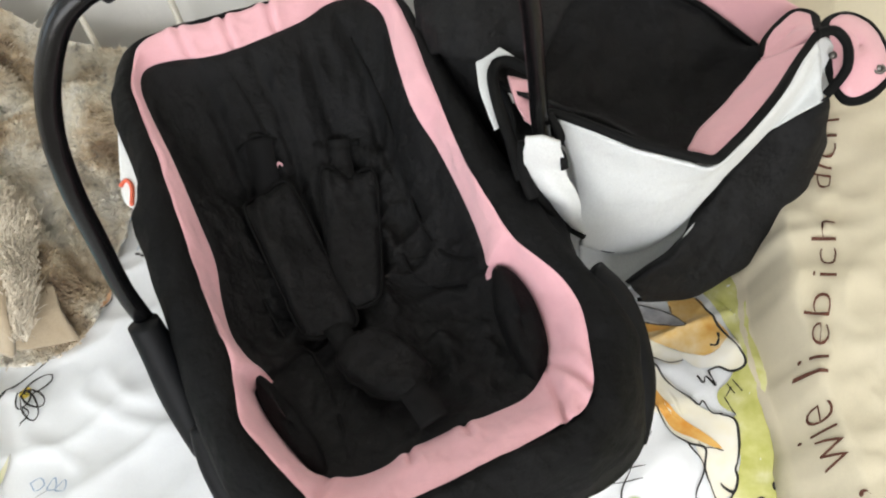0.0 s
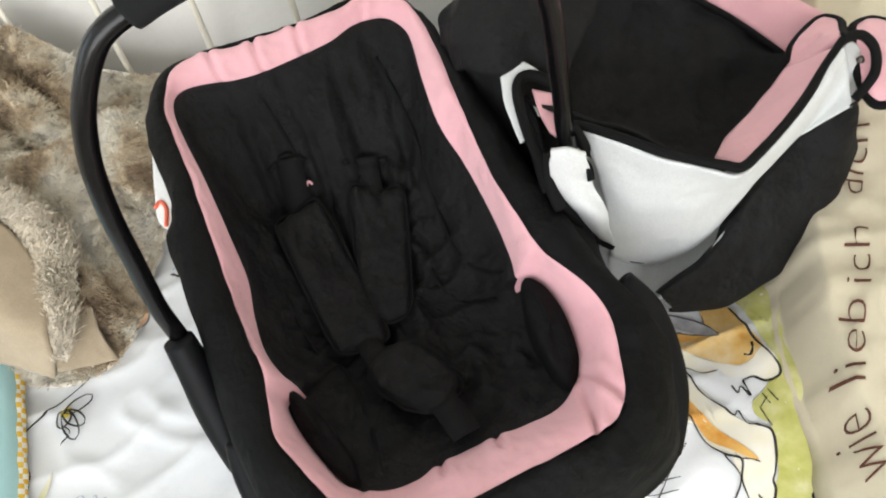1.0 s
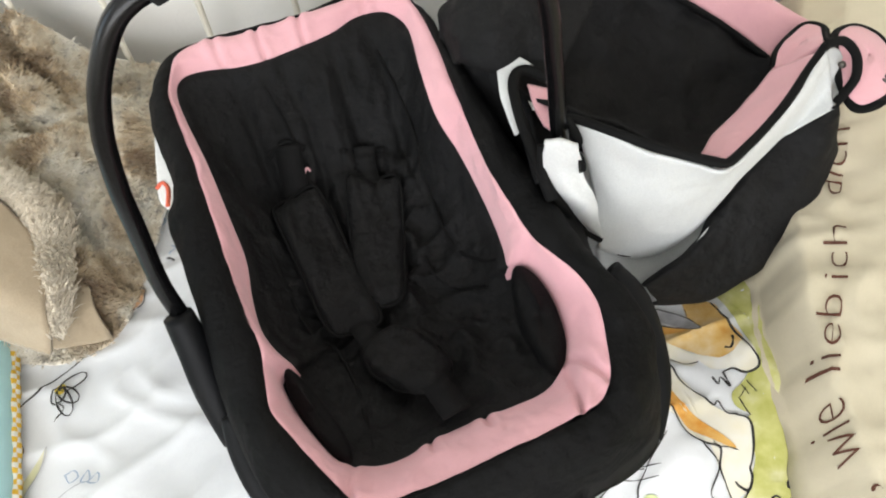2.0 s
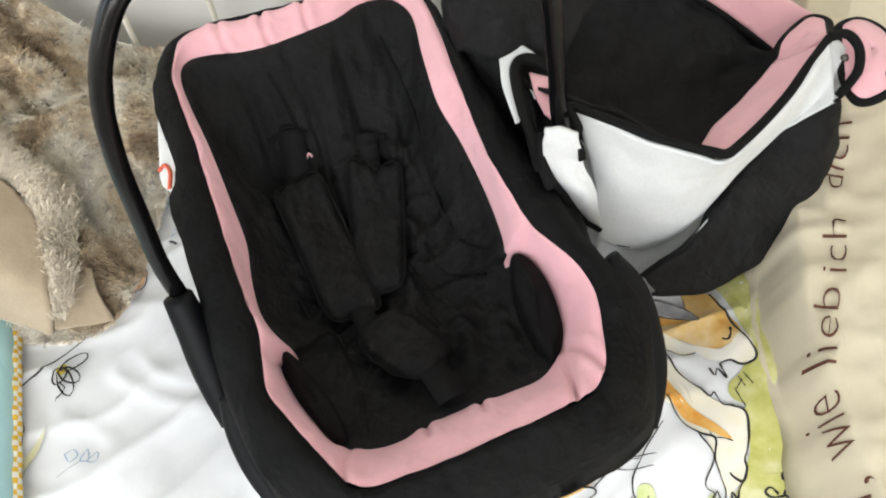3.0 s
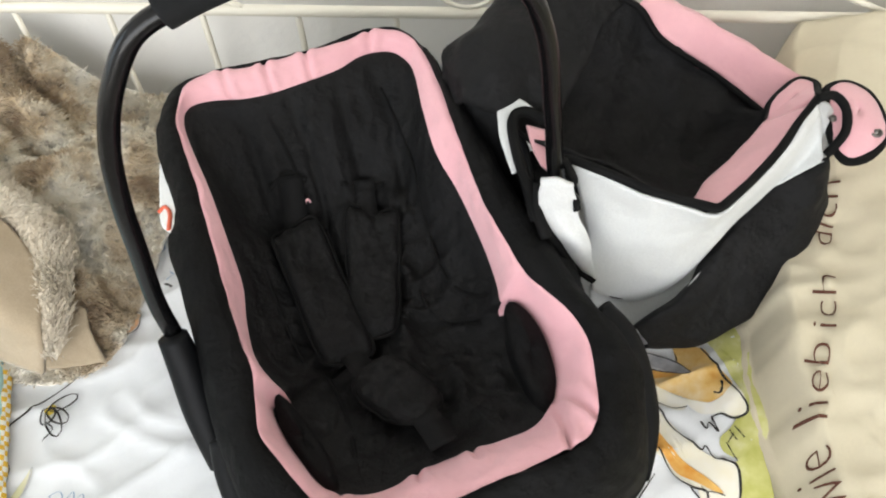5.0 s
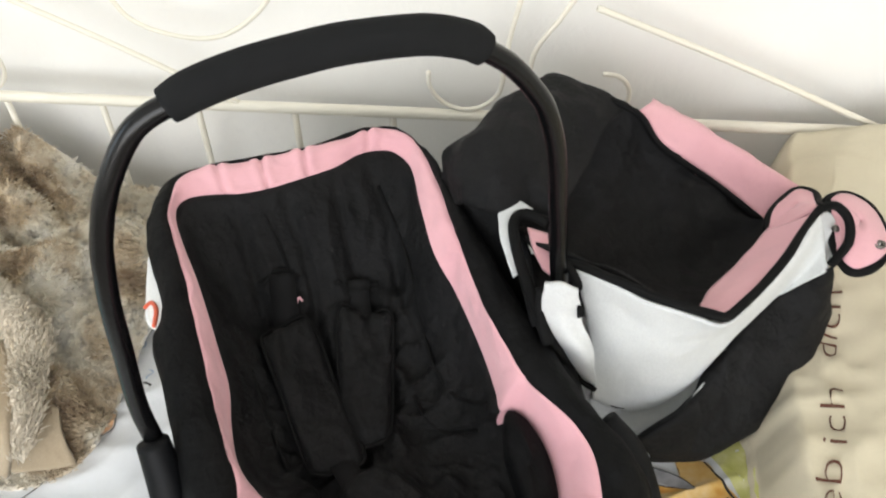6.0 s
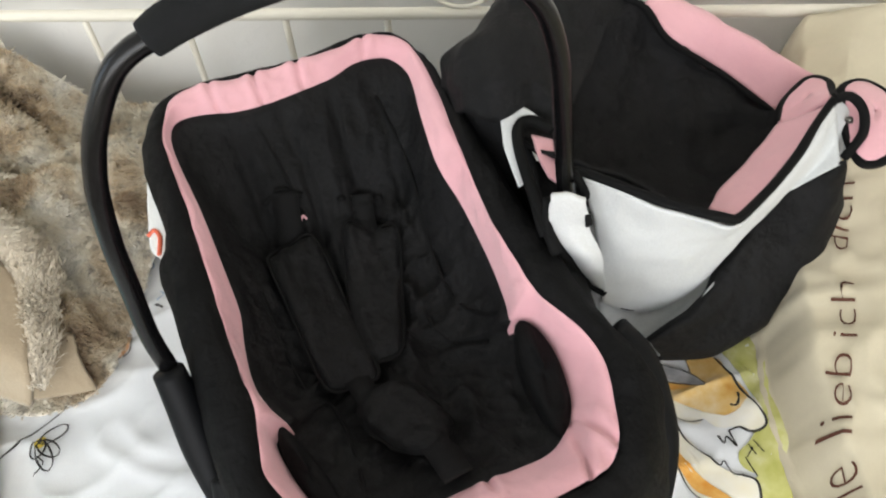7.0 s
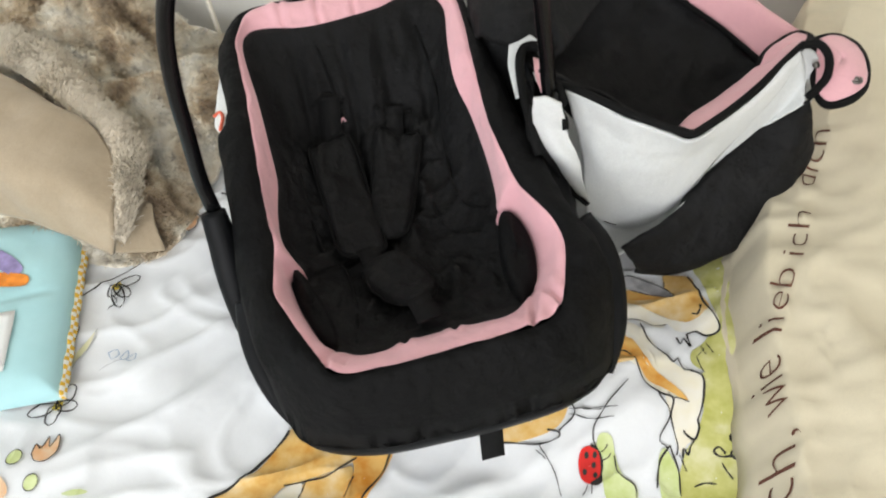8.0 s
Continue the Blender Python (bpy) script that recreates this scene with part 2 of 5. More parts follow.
def wall_with_window(name, along, at, lo, hi, w0, w1, z0, z1, label):
    """A wall 15 cm thick with one window opening, built of four butted pieces in one mesh."""
    bm = bmesh.new()
    for a0, a1, b0, b1 in ((lo, w0, FLOOR_Z, TOP_Z), (w1, hi, FLOOR_Z, TOP_Z), (w0, w1, FLOOR_Z, z0), (w0, w1, z1, TOP_Z)):
        size = (a1 - a0, 0.15, b1 - b0) if along == "x" else (0.15, a1 - a0, b1 - b0)
        c = ((a0 + a1) / 2, at, (b0 + b1) / 2) if along == "x" else (at, (a0 + a1) / 2, (b0 + b1) / 2)
        bmesh.ops.create_cube(bm, size=1, matrix=Matrix.Translation(c) @ Matrix.Diagonal((*size, 1)))
    return tagged(part(name, bm, M_WALL, None, "", False), label, "wall", kind="structure")


wall_with_window("wall_south", "x", -2.475, -2.55, 2.55, -1.8, 1.6, 0.36, 1.88, "white painted wall with a large window opening")
wall_with_window("wall_west", "y", -2.475, -2.4, WALL_Y, -1.0, 0.3, 0.6, 1.9, "white painted wall with a side window opening")


# ---- bed ----
def bed_z(x, y):
    """Height of the duvet's top: slack cotton with soft creases."""
    p = Vector((x, y, 0))
    z = 0.010 * noise.noise(p * 5.0 + Vector((3, 1, 0))) + 0.005 * noise.noise(Vector((x * 9 + y * 6, y * 13 - x * 4, 2)))
    w = noise.noise_vector(p * 6)
    q = noise.noise(Vector((x * 7 - y * 9 + w.x, y * 4 + w.y, 5)))
    z += 0.007 * (1 - abs(q)) ** 7
    z += 0.005 * (1 - abs(noise.noise(Vector((x * 6 + y * 7 + 1.3 * w.y, y * 8 - x * 7 + 1.3 * w.x, 11))))) ** 8
    z += 0.0019 * noise.noise(Vector((x * 24 + y * 10, y * 18, 6)))
    z += -0.060 * sstep(0.36, 0.20, y) * sstep(-0.4, 0.05, x)
    z += 0.03 * sstep(0.18, 0.30, x) * sstep(0.2, 0.45, y)
    return z


rows = []
for y in np.linspace(-0.08, 0.93, 170):
    rows.append([(x, y, bed_z(x, y)) for x in np.linspace(-1.12, 0.62, 260)])
# the cloth hangs down over the front of the bed
front = rows[0]
rows = [[(x, -0.12, z - d) for x, _, z in front] for d in (0.3, 0.2, 0.1, 0.03)] + [[(x, -0.105, z - 0.008) for x, _, z in front]] + rows
duvet = thicken(part("duvet", grid(rows), M_DUVET), 0.012)
tagged(duvet, "white cotton duvet cover with coloured picture print, slightly creased", "duvet")

mattress = part("mattress", block((2.0, 1.0, 0.20), 0.04, 4, Matrix.Translation((-0.1, 0.42, -0.218))), M_MATTRESS)
tagged(mattress, "pale mattress under the bedding, resting on the bed", "mattress")


def bedstead():
    bed = thing("bedstead", pose(0, 0, 0), "cream painted iron bedstead with a scrolled back against the wall", "bed")
    part("side_rail", block((2.06, 0.03, 0.08), 0.004, 2, Matrix.Translation((-0.1, -0.1, -0.33))), M_IRON, bed)
    part("slat_base", block((2.0, 1.0, 0.03), 0.004, 2, Matrix.Translation((-0.1, 0.42, -0.335))), M_IRON, bed)
    for x in (-1.1, 0.9):
        for y in (-0.1, 0.95):
            part("post", tube([(x, y, FLOOR_Z), (x, y, 0.1), (x, y, 0.45 if y > 0 else 0.0)], 0.016, 12), M_IRON, bed)
    def drop(x):
        """The back sags slightly along its length."""
        return -0.011 * (x + 0.8)

    part("lower_rail", tube([(x, 0.95, 0.2 + drop(x)) for x in (-1.1, -0.1, 0.9)], 0.0085, 30), M_IRON, bed)
    for k in range(-2, 12):
        x = -0.755 + 0.145 * k
        if -1.08 < x < 0.88:
            part("bar", tube([(x, 0.951, -0.3), (x, 0.951, 0.0), (x, 0.951, 0.197 + drop(x))], 0.005, 10, 8), M_IRON, bed)
    # scrollwork above the lower rail
    def scroll(pts, r=0.0035):
        part("scroll", tube([(x, 0.95, z + drop(x)) for x, z in pts], r, 50, 8), M_IRON, bed)

    def ring(cx, cz, r, a0, a1, n=9):
        return [(cx + r * math.cos(a), cz + r * math.sin(a)) for a in np.linspace(radians(a0), radians(a1), n)]

    for x0, rr in ((-0.78, 0.042), (0.125, 0.034)):
        scroll(ring(x0, 0.210 + rr, rr, -200, 100))
    for x0, z0, x1, z1 in ((-0.70, 0.365, -0.40, 0.205), (0.10, 0.375, 0.52, 0.205)):
        scroll([(x0, z0), ((x0 + x1) / 2 - 0.005, (z0 + z1) / 2 + 0.006), (x1, z1)], 0.0045)
    scroll(ring(-0.07, 0.262, 0.052, 170, 350) + [(-0.01, 0.33), (0.01, 0.42)])
    scroll([(-0.30, 0.44), (-0.34, 0.36), (-0.42, 0.31), (-0.52, 0.33), (-0.56, 0.40)])
    scroll([(0.02, 0.21), (0.022, 0.30), (0.055, 0.36), (0.09, 0.42)])
    return bed


bedstead()


# ---- prints on the duvet ----
def lay(x, y, lift=0.0022):
    return (x, y, bed_z(x, y) + lift)


def ink_line(name, pts, width=0.002, material=M_INK, parent=duvet, lift=0.0034, height=lay, wobble=0.0006):
    """A drawn line of ink following the cloth."""
    n = max(6, 7 * len(pts))
    c = spline(pts, n)
    rows = []
    for i in range(n):
        t = c[min(i + 1, n - 1)] - c[max(i - 1, 0)]
        t = t / (np.linalg.norm(t) + 1e-9)
        w = width * (0.55 + 0.6 * abs(math.sin(2.1 * i / n * math.pi + len(pts)))) / 2
        q = c[i] + wobble * np.array([noise.noise(Vector((*c[i] * 60, 1))), noise.noise(Vector((*c[i] * 60, 7)))])
        rows.append([height(q[0] - t[1] * w, q[1] + t[0] * w, lift), height(q[0] + t[1] * w, q[1] - t[0] * w, lift)])
    return part(name, grid(rows), material, parent)


def ink_area(name, pts, material, parent=duvet, lift=0.0026, height=lay, rings=7):
    """A printed patch of colour following the cloth."""
    c = spline(pts, 60, True)
    mid = c.mean(0)
    rows = [[height(*(mid + (p - mid) * k), lift) for p in c] for k in np.linspace(1, 0.02, rings)]
    return part(name, grid(rows, True), material, parent)


def loop_line(name, cx, cy, rx, ry, turn, width=0.0018, material=M_INK):
    a = np.linspace(0, 2 * math.pi, 9)
    ct, st = math.cos(turn), math.sin(turn)
    pts = [(cx + rx * math.cos(g) * ct - ry * math.sin(g) * st, cy + rx * math.cos(g) * st + ry * math.sin(g) * ct) for g in a]
    return ink_line(name, pts, width, material)


def printed_flower(cx, cy, size, petals):
    """A pen-drawn flower: a yellow heart and petals about the given tips."""
    ink_area("print_flower_heart", [(cx + 0.20 * size * math.cos(a), cy + 0.28 * size * math.sin(a)) for a in np.linspace(0, 6.28, 7)[:-1]], M_YELLOW_INK)
    for px, py in petals:
        a, r = math.atan2(py - cy, px - cx), math.hypot(px - cx, py - cy)
        loop_line("print_petal", cx + 0.62 * (px - cx), cy + 0.62 * (py - cy), 0.45 * r + 0.006, 0.0085, a, 0.0022)


def seed_dot(x, y):
    ink_area("print_dot", [(x + 0.009 * math.cos(a), y + 0.010 * math.sin(a)) for a in np.linspace(0, 6.28, 9)[:-1]], M_LIME_WASH)
    loop_line("print_dot_edge", x, y, 0.0092, 0.0105, 0, 0.0012)


# meadow strip along the border of the print
ink_area("print_meadow", [(0.242, 0.544), (0.289, 0.539), (0.29, 0.468), (0.293, 0.395), (0.28, 0.395), (0.27, 0.442), (0.257, 0.491)], M_GREEN_WASH, lift=0.0016)
ink_area("print_meadow", [(0.276, 0.418), (0.293, 0.404), (0.298, 0.345), (0.288, 0.344), (0.25, 0.364), (0.244, 0.382), (0.257, 0.395)], M_GREEN_WASH, lift=0.0018)
ink_area("print_meadow", [(0.258, 0.355), (0.295, 0.357), (0.304, 0.312), (0.313, 0.274), (0.288, 0.271), (0.258, 0.281), (0.262, 0.315)], M_GREEN_WASH, lift=0.002)
ink_area("print_meadow", [(0.256, 0.284), (0.312, 0.287), (0.321, 0.256), (0.329, 0.223), (0.288, 0.21), (0.243, 0.211), (0.241, 0.246)], M_GREEN_WASH, lift=0.0022)
ink_area("print_grass_patch", [(0.14, 0.273), (0.156, 0.278), (0.164, 0.258), (0.174, 0.238), (0.192, 0.228), (0.192, 0.207), (0.163, 0.202), (0.149, 0.235)], M_LIME_WASH)
ink_area("print_grass_patch", [(0.215, 0.257), (0.223, 0.27), (0.239, 0.25), (0.244, 0.222), (0.224, 0.216)], M_LIME_WASH, lift=0.0028)
# resting animal in tan and orange washes, kept to plain printed shapes
ink_area("print_tan_shape", [(0.149, 0.469), (0.168, 0.484), (0.185, 0.482), (0.209, 0.47), (0.223, 0.47), (0.212, 0.5), (0.208, 0.513), (0.24, 0.508), (0.25, 0.481), (0.265, 0.448), (0.249, 0.432), (0.23, 0.429), (0.21, 0.441), (0.185, 0.453), (0.163, 0.46)], M_OCHRE_WASH)
ink_area("print_pale_shape", [(0.21, 0.439), (0.23, 0.428), (0.249, 0.431), (0.265, 0.445), (0.276, 0.42), (0.273, 0.407), (0.261, 0.405), (0.249, 0.412), (0.226, 0.416)], M_CREAM_WASH, lift=0.003)
ink_area("print_pale_shape", [(0.146, 0.456), (0.167, 0.461), (0.193, 0.449), (0.214, 0.435), (0.21, 0.423), (0.198, 0.424), (0.181, 0.433), (0.164, 0.433), (0.149, 0.422)], M_CREAM_WASH, lift=0.0024)
ink_area("print_grey_shape", [(0.147, 0.499), (0.167, 0.505), (0.192, 0.5), (0.213, 0.486), (0.221, 0.47), (0.203, 0.474), (0.177, 0.481), (0.157, 0.486)], M_GREY_WASH, lift=0.0034)
ink_area("print_orange_shape", [(0.147, 0.47), (0.166, 0.485), (0.186, 0.481), (0.205, 0.471), (0.184, 0.468), (0.162, 0.467)], M_ORANGE_WASH, lift=0.0032)
ink_area("print_pale_shape", [(0.148, 0.417), (0.169, 0.43), (0.19, 0.412), (0.211, 0.385), (0.231, 0.366), (0.25, 0.357), (0.26, 0.349), (0.26, 0.325), (0.259, 0.301), (0.256, 0.284), (0.247, 0.28), (0.243, 0.267), (0.232, 0.282), (0.224, 0.306), (0.226, 0.323), (0.206, 0.334), (0.189, 0.349), (0.174, 0.373), (0.151, 0.377)], M_CREAM_WASH, lift=0.0023)
ink_area("print_orange_shape", [(0.151, 0.404), (0.17, 0.405), (0.19, 0.377), (0.208, 0.357), (0.229, 0.339), (0.244, 0.324), (0.231, 0.327), (0.213, 0.337), (0.195, 0.347), (0.182, 0.367), (0.167, 0.382), (0.153, 0.381)], M_ORANGE_WASH, lift=0.0032)
ink_area("print_ochre_shape", [(0.143, 0.376), (0.163, 0.381), (0.176, 0.371), (0.168, 0.367), (0.144, 0.362)], M_OCHRE_WASH, lift=0.0032)
ink_line("print_pen_line", [(0.239, 0.508), (0.249, 0.484), (0.258, 0.458), (0.267, 0.437), (0.275, 0.42), (0.274, 0.408), (0.261, 0.405), (0.249, 0.412), (0.238, 0.41)], 0.0026)
ink_line("print_pen_line", [(0.238, 0.41), (0.243, 0.39), (0.235, 0.403), (0.231, 0.395), (0.226, 0.405)], 0.0022)
ink_line("print_pen_line", [(0.254, 0.454), (0.253, 0.444), (0.25, 0.438), (0.244, 0.44)], 0.0026)
ink_line("print_pen_line", [(0.147, 0.5), (0.167, 0.506), (0.192, 0.5), (0.213, 0.486), (0.222, 0.469), (0.203, 0.474), (0.177, 0.481), (0.157, 0.486), (0.148, 0.481)], 0.0018)
ink_line("print_pen_line", [(0.15, 0.421), (0.164, 0.433), (0.181, 0.434), (0.198, 0.425), (0.214, 0.427)], 0.0013)
ink_line("print_pen_line", [(0.181, 0.429), (0.194, 0.403), (0.211, 0.385), (0.224, 0.372), (0.229, 0.376), (0.236, 0.362), (0.247, 0.359)], 0.0018)
ink_line("print_pen_line", [(0.245, 0.359), (0.258, 0.351), (0.261, 0.332), (0.259, 0.311), (0.257, 0.304), (0.259, 0.295), (0.255, 0.284), (0.245, 0.288), (0.241, 0.292)], 0.0026)
ink_line("print_pen_line", [(0.255, 0.284), (0.251, 0.276), (0.249, 0.268), (0.243, 0.274), (0.243, 0.264)], 0.0024)
ink_line("print_pen_line", [(0.142, 0.378), (0.164, 0.383), (0.178, 0.371), (0.191, 0.345), (0.208, 0.332), (0.226, 0.325), (0.225, 0.306), (0.23, 0.289), (0.236, 0.276), (0.236, 0.266)], 0.002)
ink_line("print_pen_line", [(0.208, 0.332), (0.224, 0.308), (0.214, 0.28), (0.224, 0.271)], 0.0016)
ink_line("print_pen_line", [(0.226, 0.325), (0.237, 0.324), (0.245, 0.322)], 0.0012)
ink_line("print_pen_line", [(0.171, 0.345), (0.155, 0.323), (0.144, 0.303), (0.135, 0.286), (0.135, 0.271), (0.142, 0.262)], 0.0017)
ink_line("print_pen_line", [(0.102, 0.3), (0.129, 0.303), (0.161, 0.309)], 0.0012)
ink_line("print_pen_line", [(0.102, 0.294), (0.13, 0.292), (0.158, 0.296)], 0.0012)
ink_line("print_pen_line", [(0.227, 0.274), (0.217, 0.257), (0.216, 0.228)], 0.0024)
ink_line("print_pen_line", [(0.227, 0.274), (0.239, 0.252), (0.245, 0.224)], 0.002)
ink_line("print_pen_line", [(0.239, 0.267), (0.249, 0.251)], 0.0014)
ink_line("print_pen_line", [(0.304, 0.288), (0.296, 0.291), (0.295, 0.285), (0.304, 0.282), (0.297, 0.272), (0.308, 0.265)], 0.0024)
ink_line("print_pen_line", [(0.291, 0.272), (0.283, 0.278), (0.278, 0.274), (0.285, 0.269), (0.3, 0.27)], 0.0024)
ink_line("print_pen_line", [(0.259, 0.236), (0.271, 0.241), (0.284, 0.241)], 0.0018)
ink_line("print_pen_line", [(0.288, 0.262), (0.294, 0.254), (0.302, 0.246)], 0.0018)
ink_line("print_pen_line", [(0.255, 0.391), (0.261, 0.379)], 0.0012)
ink_line("print_pen_line", [(0.261, 0.395), (0.269, 0.381)], 0.0012)
ink_line("print_pen_line", [(0.25, 0.377), (0.255, 0.364), (0.26, 0.355)], 0.0012)
ink_line("print_pen_line", [(0.252, 0.377), (0.259, 0.387)], 0.0012)
ink_line("print_pen_line", [(0.162, 0.258), (0.17, 0.238), (0.19, 0.228), (0.194, 0.207)], 0.0016)
# red spotted beetle
ink_area("print_beetle", [(0.12, 0.245), (0.122, 0.258), (0.132, 0.264), (0.143, 0.26), (0.148, 0.245), (0.147, 0.23), (0.136, 0.223), (0.125, 0.229)], M_RED_INK, lift=0.003)
ink_area("print_beetle_head", [(0.137, 0.224), (0.146, 0.232), (0.149, 0.238), (0.151, 0.227), (0.145, 0.221)], M_INK, lift=0.0036)
ink_line("print_beetle_edge", [(0.133, 0.265), (0.144, 0.26), (0.149, 0.245), (0.147, 0.229), (0.138, 0.222)], 0.003)
ink_area("print_beetle_spot", [(0.129 + 0.0028 * math.cos(a), 0.254 + 0.0036 * math.sin(a)) for a in np.linspace(0, 6.28, 7)[:-1]], M_INK, lift=0.0038, rings=3)
ink_area("print_beetle_spot", [(0.139 + 0.0028 * math.cos(a), 0.256 + 0.0036 * math.sin(a)) for a in np.linspace(0, 6.28, 7)[:-1]], M_INK, lift=0.0038, rings=3)
ink_area("print_beetle_spot", [(0.139 + 0.0028 * math.cos(a), 0.245 + 0.0036 * math.sin(a)) for a in np.linspace(0, 6.28, 7)[:-1]], M_INK, lift=0.0038, rings=3)
ink_area("print_beetle_spot", [(0.129 + 0.0028 * math.cos(a), 0.236 + 0.0036 * math.sin(a)) for a in np.linspace(0, 6.28, 7)[:-1]], M_INK, lift=0.0038, rings=3)
ink_area("print_beetle_spot", [(0.142 + 0.0028 * math.cos(a), 0.234 + 0.0036 * math.sin(a)) for a in np.linspace(0, 6.28, 7)[:-1]], M_INK, lift=0.0038, rings=3)
ink_line("print_beetle_leg", [(0.145, 0.259), (0.151, 0.264), (0.153, 0.269)], 0.0013)
ink_line("print_beetle_leg", [(0.148, 0.251), (0.155, 0.255), (0.158, 0.26)], 0.0013)
ink_line("print_beetle_leg", [(0.134, 0.222), (0.132, 0.213), (0.129, 0.207)], 0.0013)
ink_line("print_beetle_leg", [(0.139, 0.221), (0.14, 0.211)], 0.0013)
# larger ochre shapes under the front of the seat
ink_area("print_ochre_shape", [(-0.239, 0.216), (-0.25, 0.186), (-0.263, 0.159), (-0.284, 0.132), (-0.302, 0.11), (-0.249, 0.105), (-0.228, 0.144), (-0.203, 0.161), (-0.173, 0.18), (-0.154, 0.2), (-0.161, 0.217), (-0.205, 0.216)], M_OCHRE_WASH)
ink_area("print_orange_shape", [(-0.157, 0.209), (-0.113, 0.221), (-0.115, 0.196), (-0.127, 0.161), (-0.139, 0.131), (-0.157, 0.136), (-0.156, 0.163), (-0.152, 0.184)], M_ORANGE_WASH, lift=0.003)
ink_area("print_ochre_shape", [(-0.209, 0.132), (-0.205, 0.157), (-0.173, 0.178), (-0.156, 0.19), (-0.152, 0.173), (-0.152, 0.137), (-0.18, 0.113)], M_OCHRE_WASH, lift=0.0028)
ink_area("print_pale_shape", [(-0.231, 0.126), (-0.227, 0.142), (-0.21, 0.155), (-0.209, 0.132)], M_CREAM_WASH, lift=0.0032)
ink_line("print_pen_line", [(-0.24, 0.213), (-0.249, 0.19), (-0.26, 0.169), (-0.284, 0.132), (-0.31, 0.106)], 0.0036)
ink_line("print_pen_line", [(-0.113, 0.22), (-0.118, 0.192), (-0.13, 0.165), (-0.14, 0.135)], 0.0026)
ink_line("print_pen_line", [(-0.153, 0.202), (-0.18, 0.172), (-0.205, 0.158), (-0.228, 0.146)], 0.002)
ink_line("print_pen_line", [(-0.205, 0.158), (-0.208, 0.136)], 0.0016)
ink_line("print_pen_line", [(-0.151, 0.178), (-0.155, 0.149)], 0.0018)
ink_area("print_ochre_shape", [(0.013, 0.278), (0.052, 0.288), (0.094, 0.307), (0.1, 0.3), (0.091, 0.28), (0.066, 0.265), (0.026, 0.252)], M_OCHRE_WASH)
ink_line("print_pen_line", [(0.026, 0.252), (0.069, 0.257), (0.092, 0.266), (0.091, 0.273), (0.078, 0.274)], 0.002)
ink_line("print_pen_line", [(0.095, 0.31), (0.108, 0.302), (0.107, 0.29), (0.092, 0.274)], 0.002)
ink_line("print_pen_line", [(0.07, 0.256), (0.077, 0.247), (0.092, 0.23), (0.104, 0.204)], 0.0012)
ink_line("print_pen_line", [(0.067, 0.25), (0.079, 0.241)], 0.0012)
ink_line("print_pen_line", [(0.108, 0.3), (0.142, 0.303)], 0.001)
# flowers, leaves and seeds
ink_line("print_stem", [(-0.616, 0.351), (-0.595, 0.376), (-0.573, 0.399), (-0.549, 0.431), (-0.531, 0.453), (-0.51, 0.476)], 0.0022)
ink_line("print_stem", [(-0.56, 0.371), (-0.548, 0.363), (-0.554, 0.345)], 0.0014)
printed_flower(-0.56, 0.388, 0.030, [(-0.542, 0.408), (-0.54, 0.377), (-0.543, 0.361), (-0.56, 0.374)])
printed_flower(-0.554, 0.195, 0.030, [(-0.544, 0.218), (-0.535, 0.198), (-0.552, 0.173), (-0.578, 0.178)])
ink_area("print_shell", [(-0.599, 0.322), (-0.584, 0.314), (-0.579, 0.297), (-0.581, 0.28), (-0.597, 0.304)], M_PEACH_WASH)
ink_line("print_shell_edge", [(-0.6, 0.323), (-0.582, 0.313), (-0.577, 0.296), (-0.581, 0.279)], 0.0014)
ink_area("print_shell", [(-0.511, 0.512), (-0.506, 0.533), (-0.491, 0.534), (-0.49, 0.516), (-0.5, 0.505)], M_PEACH_WASH)
ink_line("print_shell_edge", [(-0.512, 0.51), (-0.506, 0.535), (-0.49, 0.535), (-0.488, 0.514), (-0.499, 0.503), (-0.512, 0.51)], 0.0014)
ink_area("print_leaf", [(-0.551, 0.311), (-0.554, 0.286), (-0.565, 0.258), (-0.566, 0.235), (-0.575, 0.256), (-0.565, 0.283)], M_PALE_GREEN)
ink_line("print_leaf_edge", [(-0.551, 0.312), (-0.554, 0.285), (-0.564, 0.257), (-0.566, 0.234)], 0.0012, M_GREY_WASH)
ink_line("print_blossom", [(-0.521, 0.28), (-0.511, 0.286), (-0.504, 0.278), (-0.512, 0.271), (-0.521, 0.28)], 0.0013, M_BLUE_INK)
ink_line("print_blossom", [(-0.499, 0.276), (-0.494, 0.287), (-0.489, 0.274), (-0.498, 0.272), (-0.499, 0.276)], 0.0013, M_BLUE_INK)
ink_line("print_blossom", [(-0.489, 0.274), (-0.481, 0.284), (-0.477, 0.272), (-0.488, 0.271), (-0.489, 0.274)], 0.0013, M_BLUE_INK)
ink_line("print_stem", [(-0.497, 0.272), (-0.51, 0.263), (-0.522, 0.252)], 0.0013, M_GREY_WASH)
ink_area("print_tulip", [(-0.548, 0.123), (-0.55, 0.137), (-0.541, 0.133), (-0.541, 0.151), (-0.532, 0.137), (-0.53, 0.156), (-0.518, 0.133), (-0.524, 0.119), (-0.536, 0.115)], M_PEACH_WASH)
ink_line("print_tulip_edge", [(-0.548, 0.123), (-0.55, 0.138), (-0.541, 0.133), (-0.541, 0.152), (-0.532, 0.137), (-0.53, 0.157), (-0.518, 0.133), (-0.523, 0.118), (-0.536, 0.114), (-0.548, 0.123)], 0.0014)
seed_dot(-0.565, 0.114)
seed_dot(-0.529, 0.088)
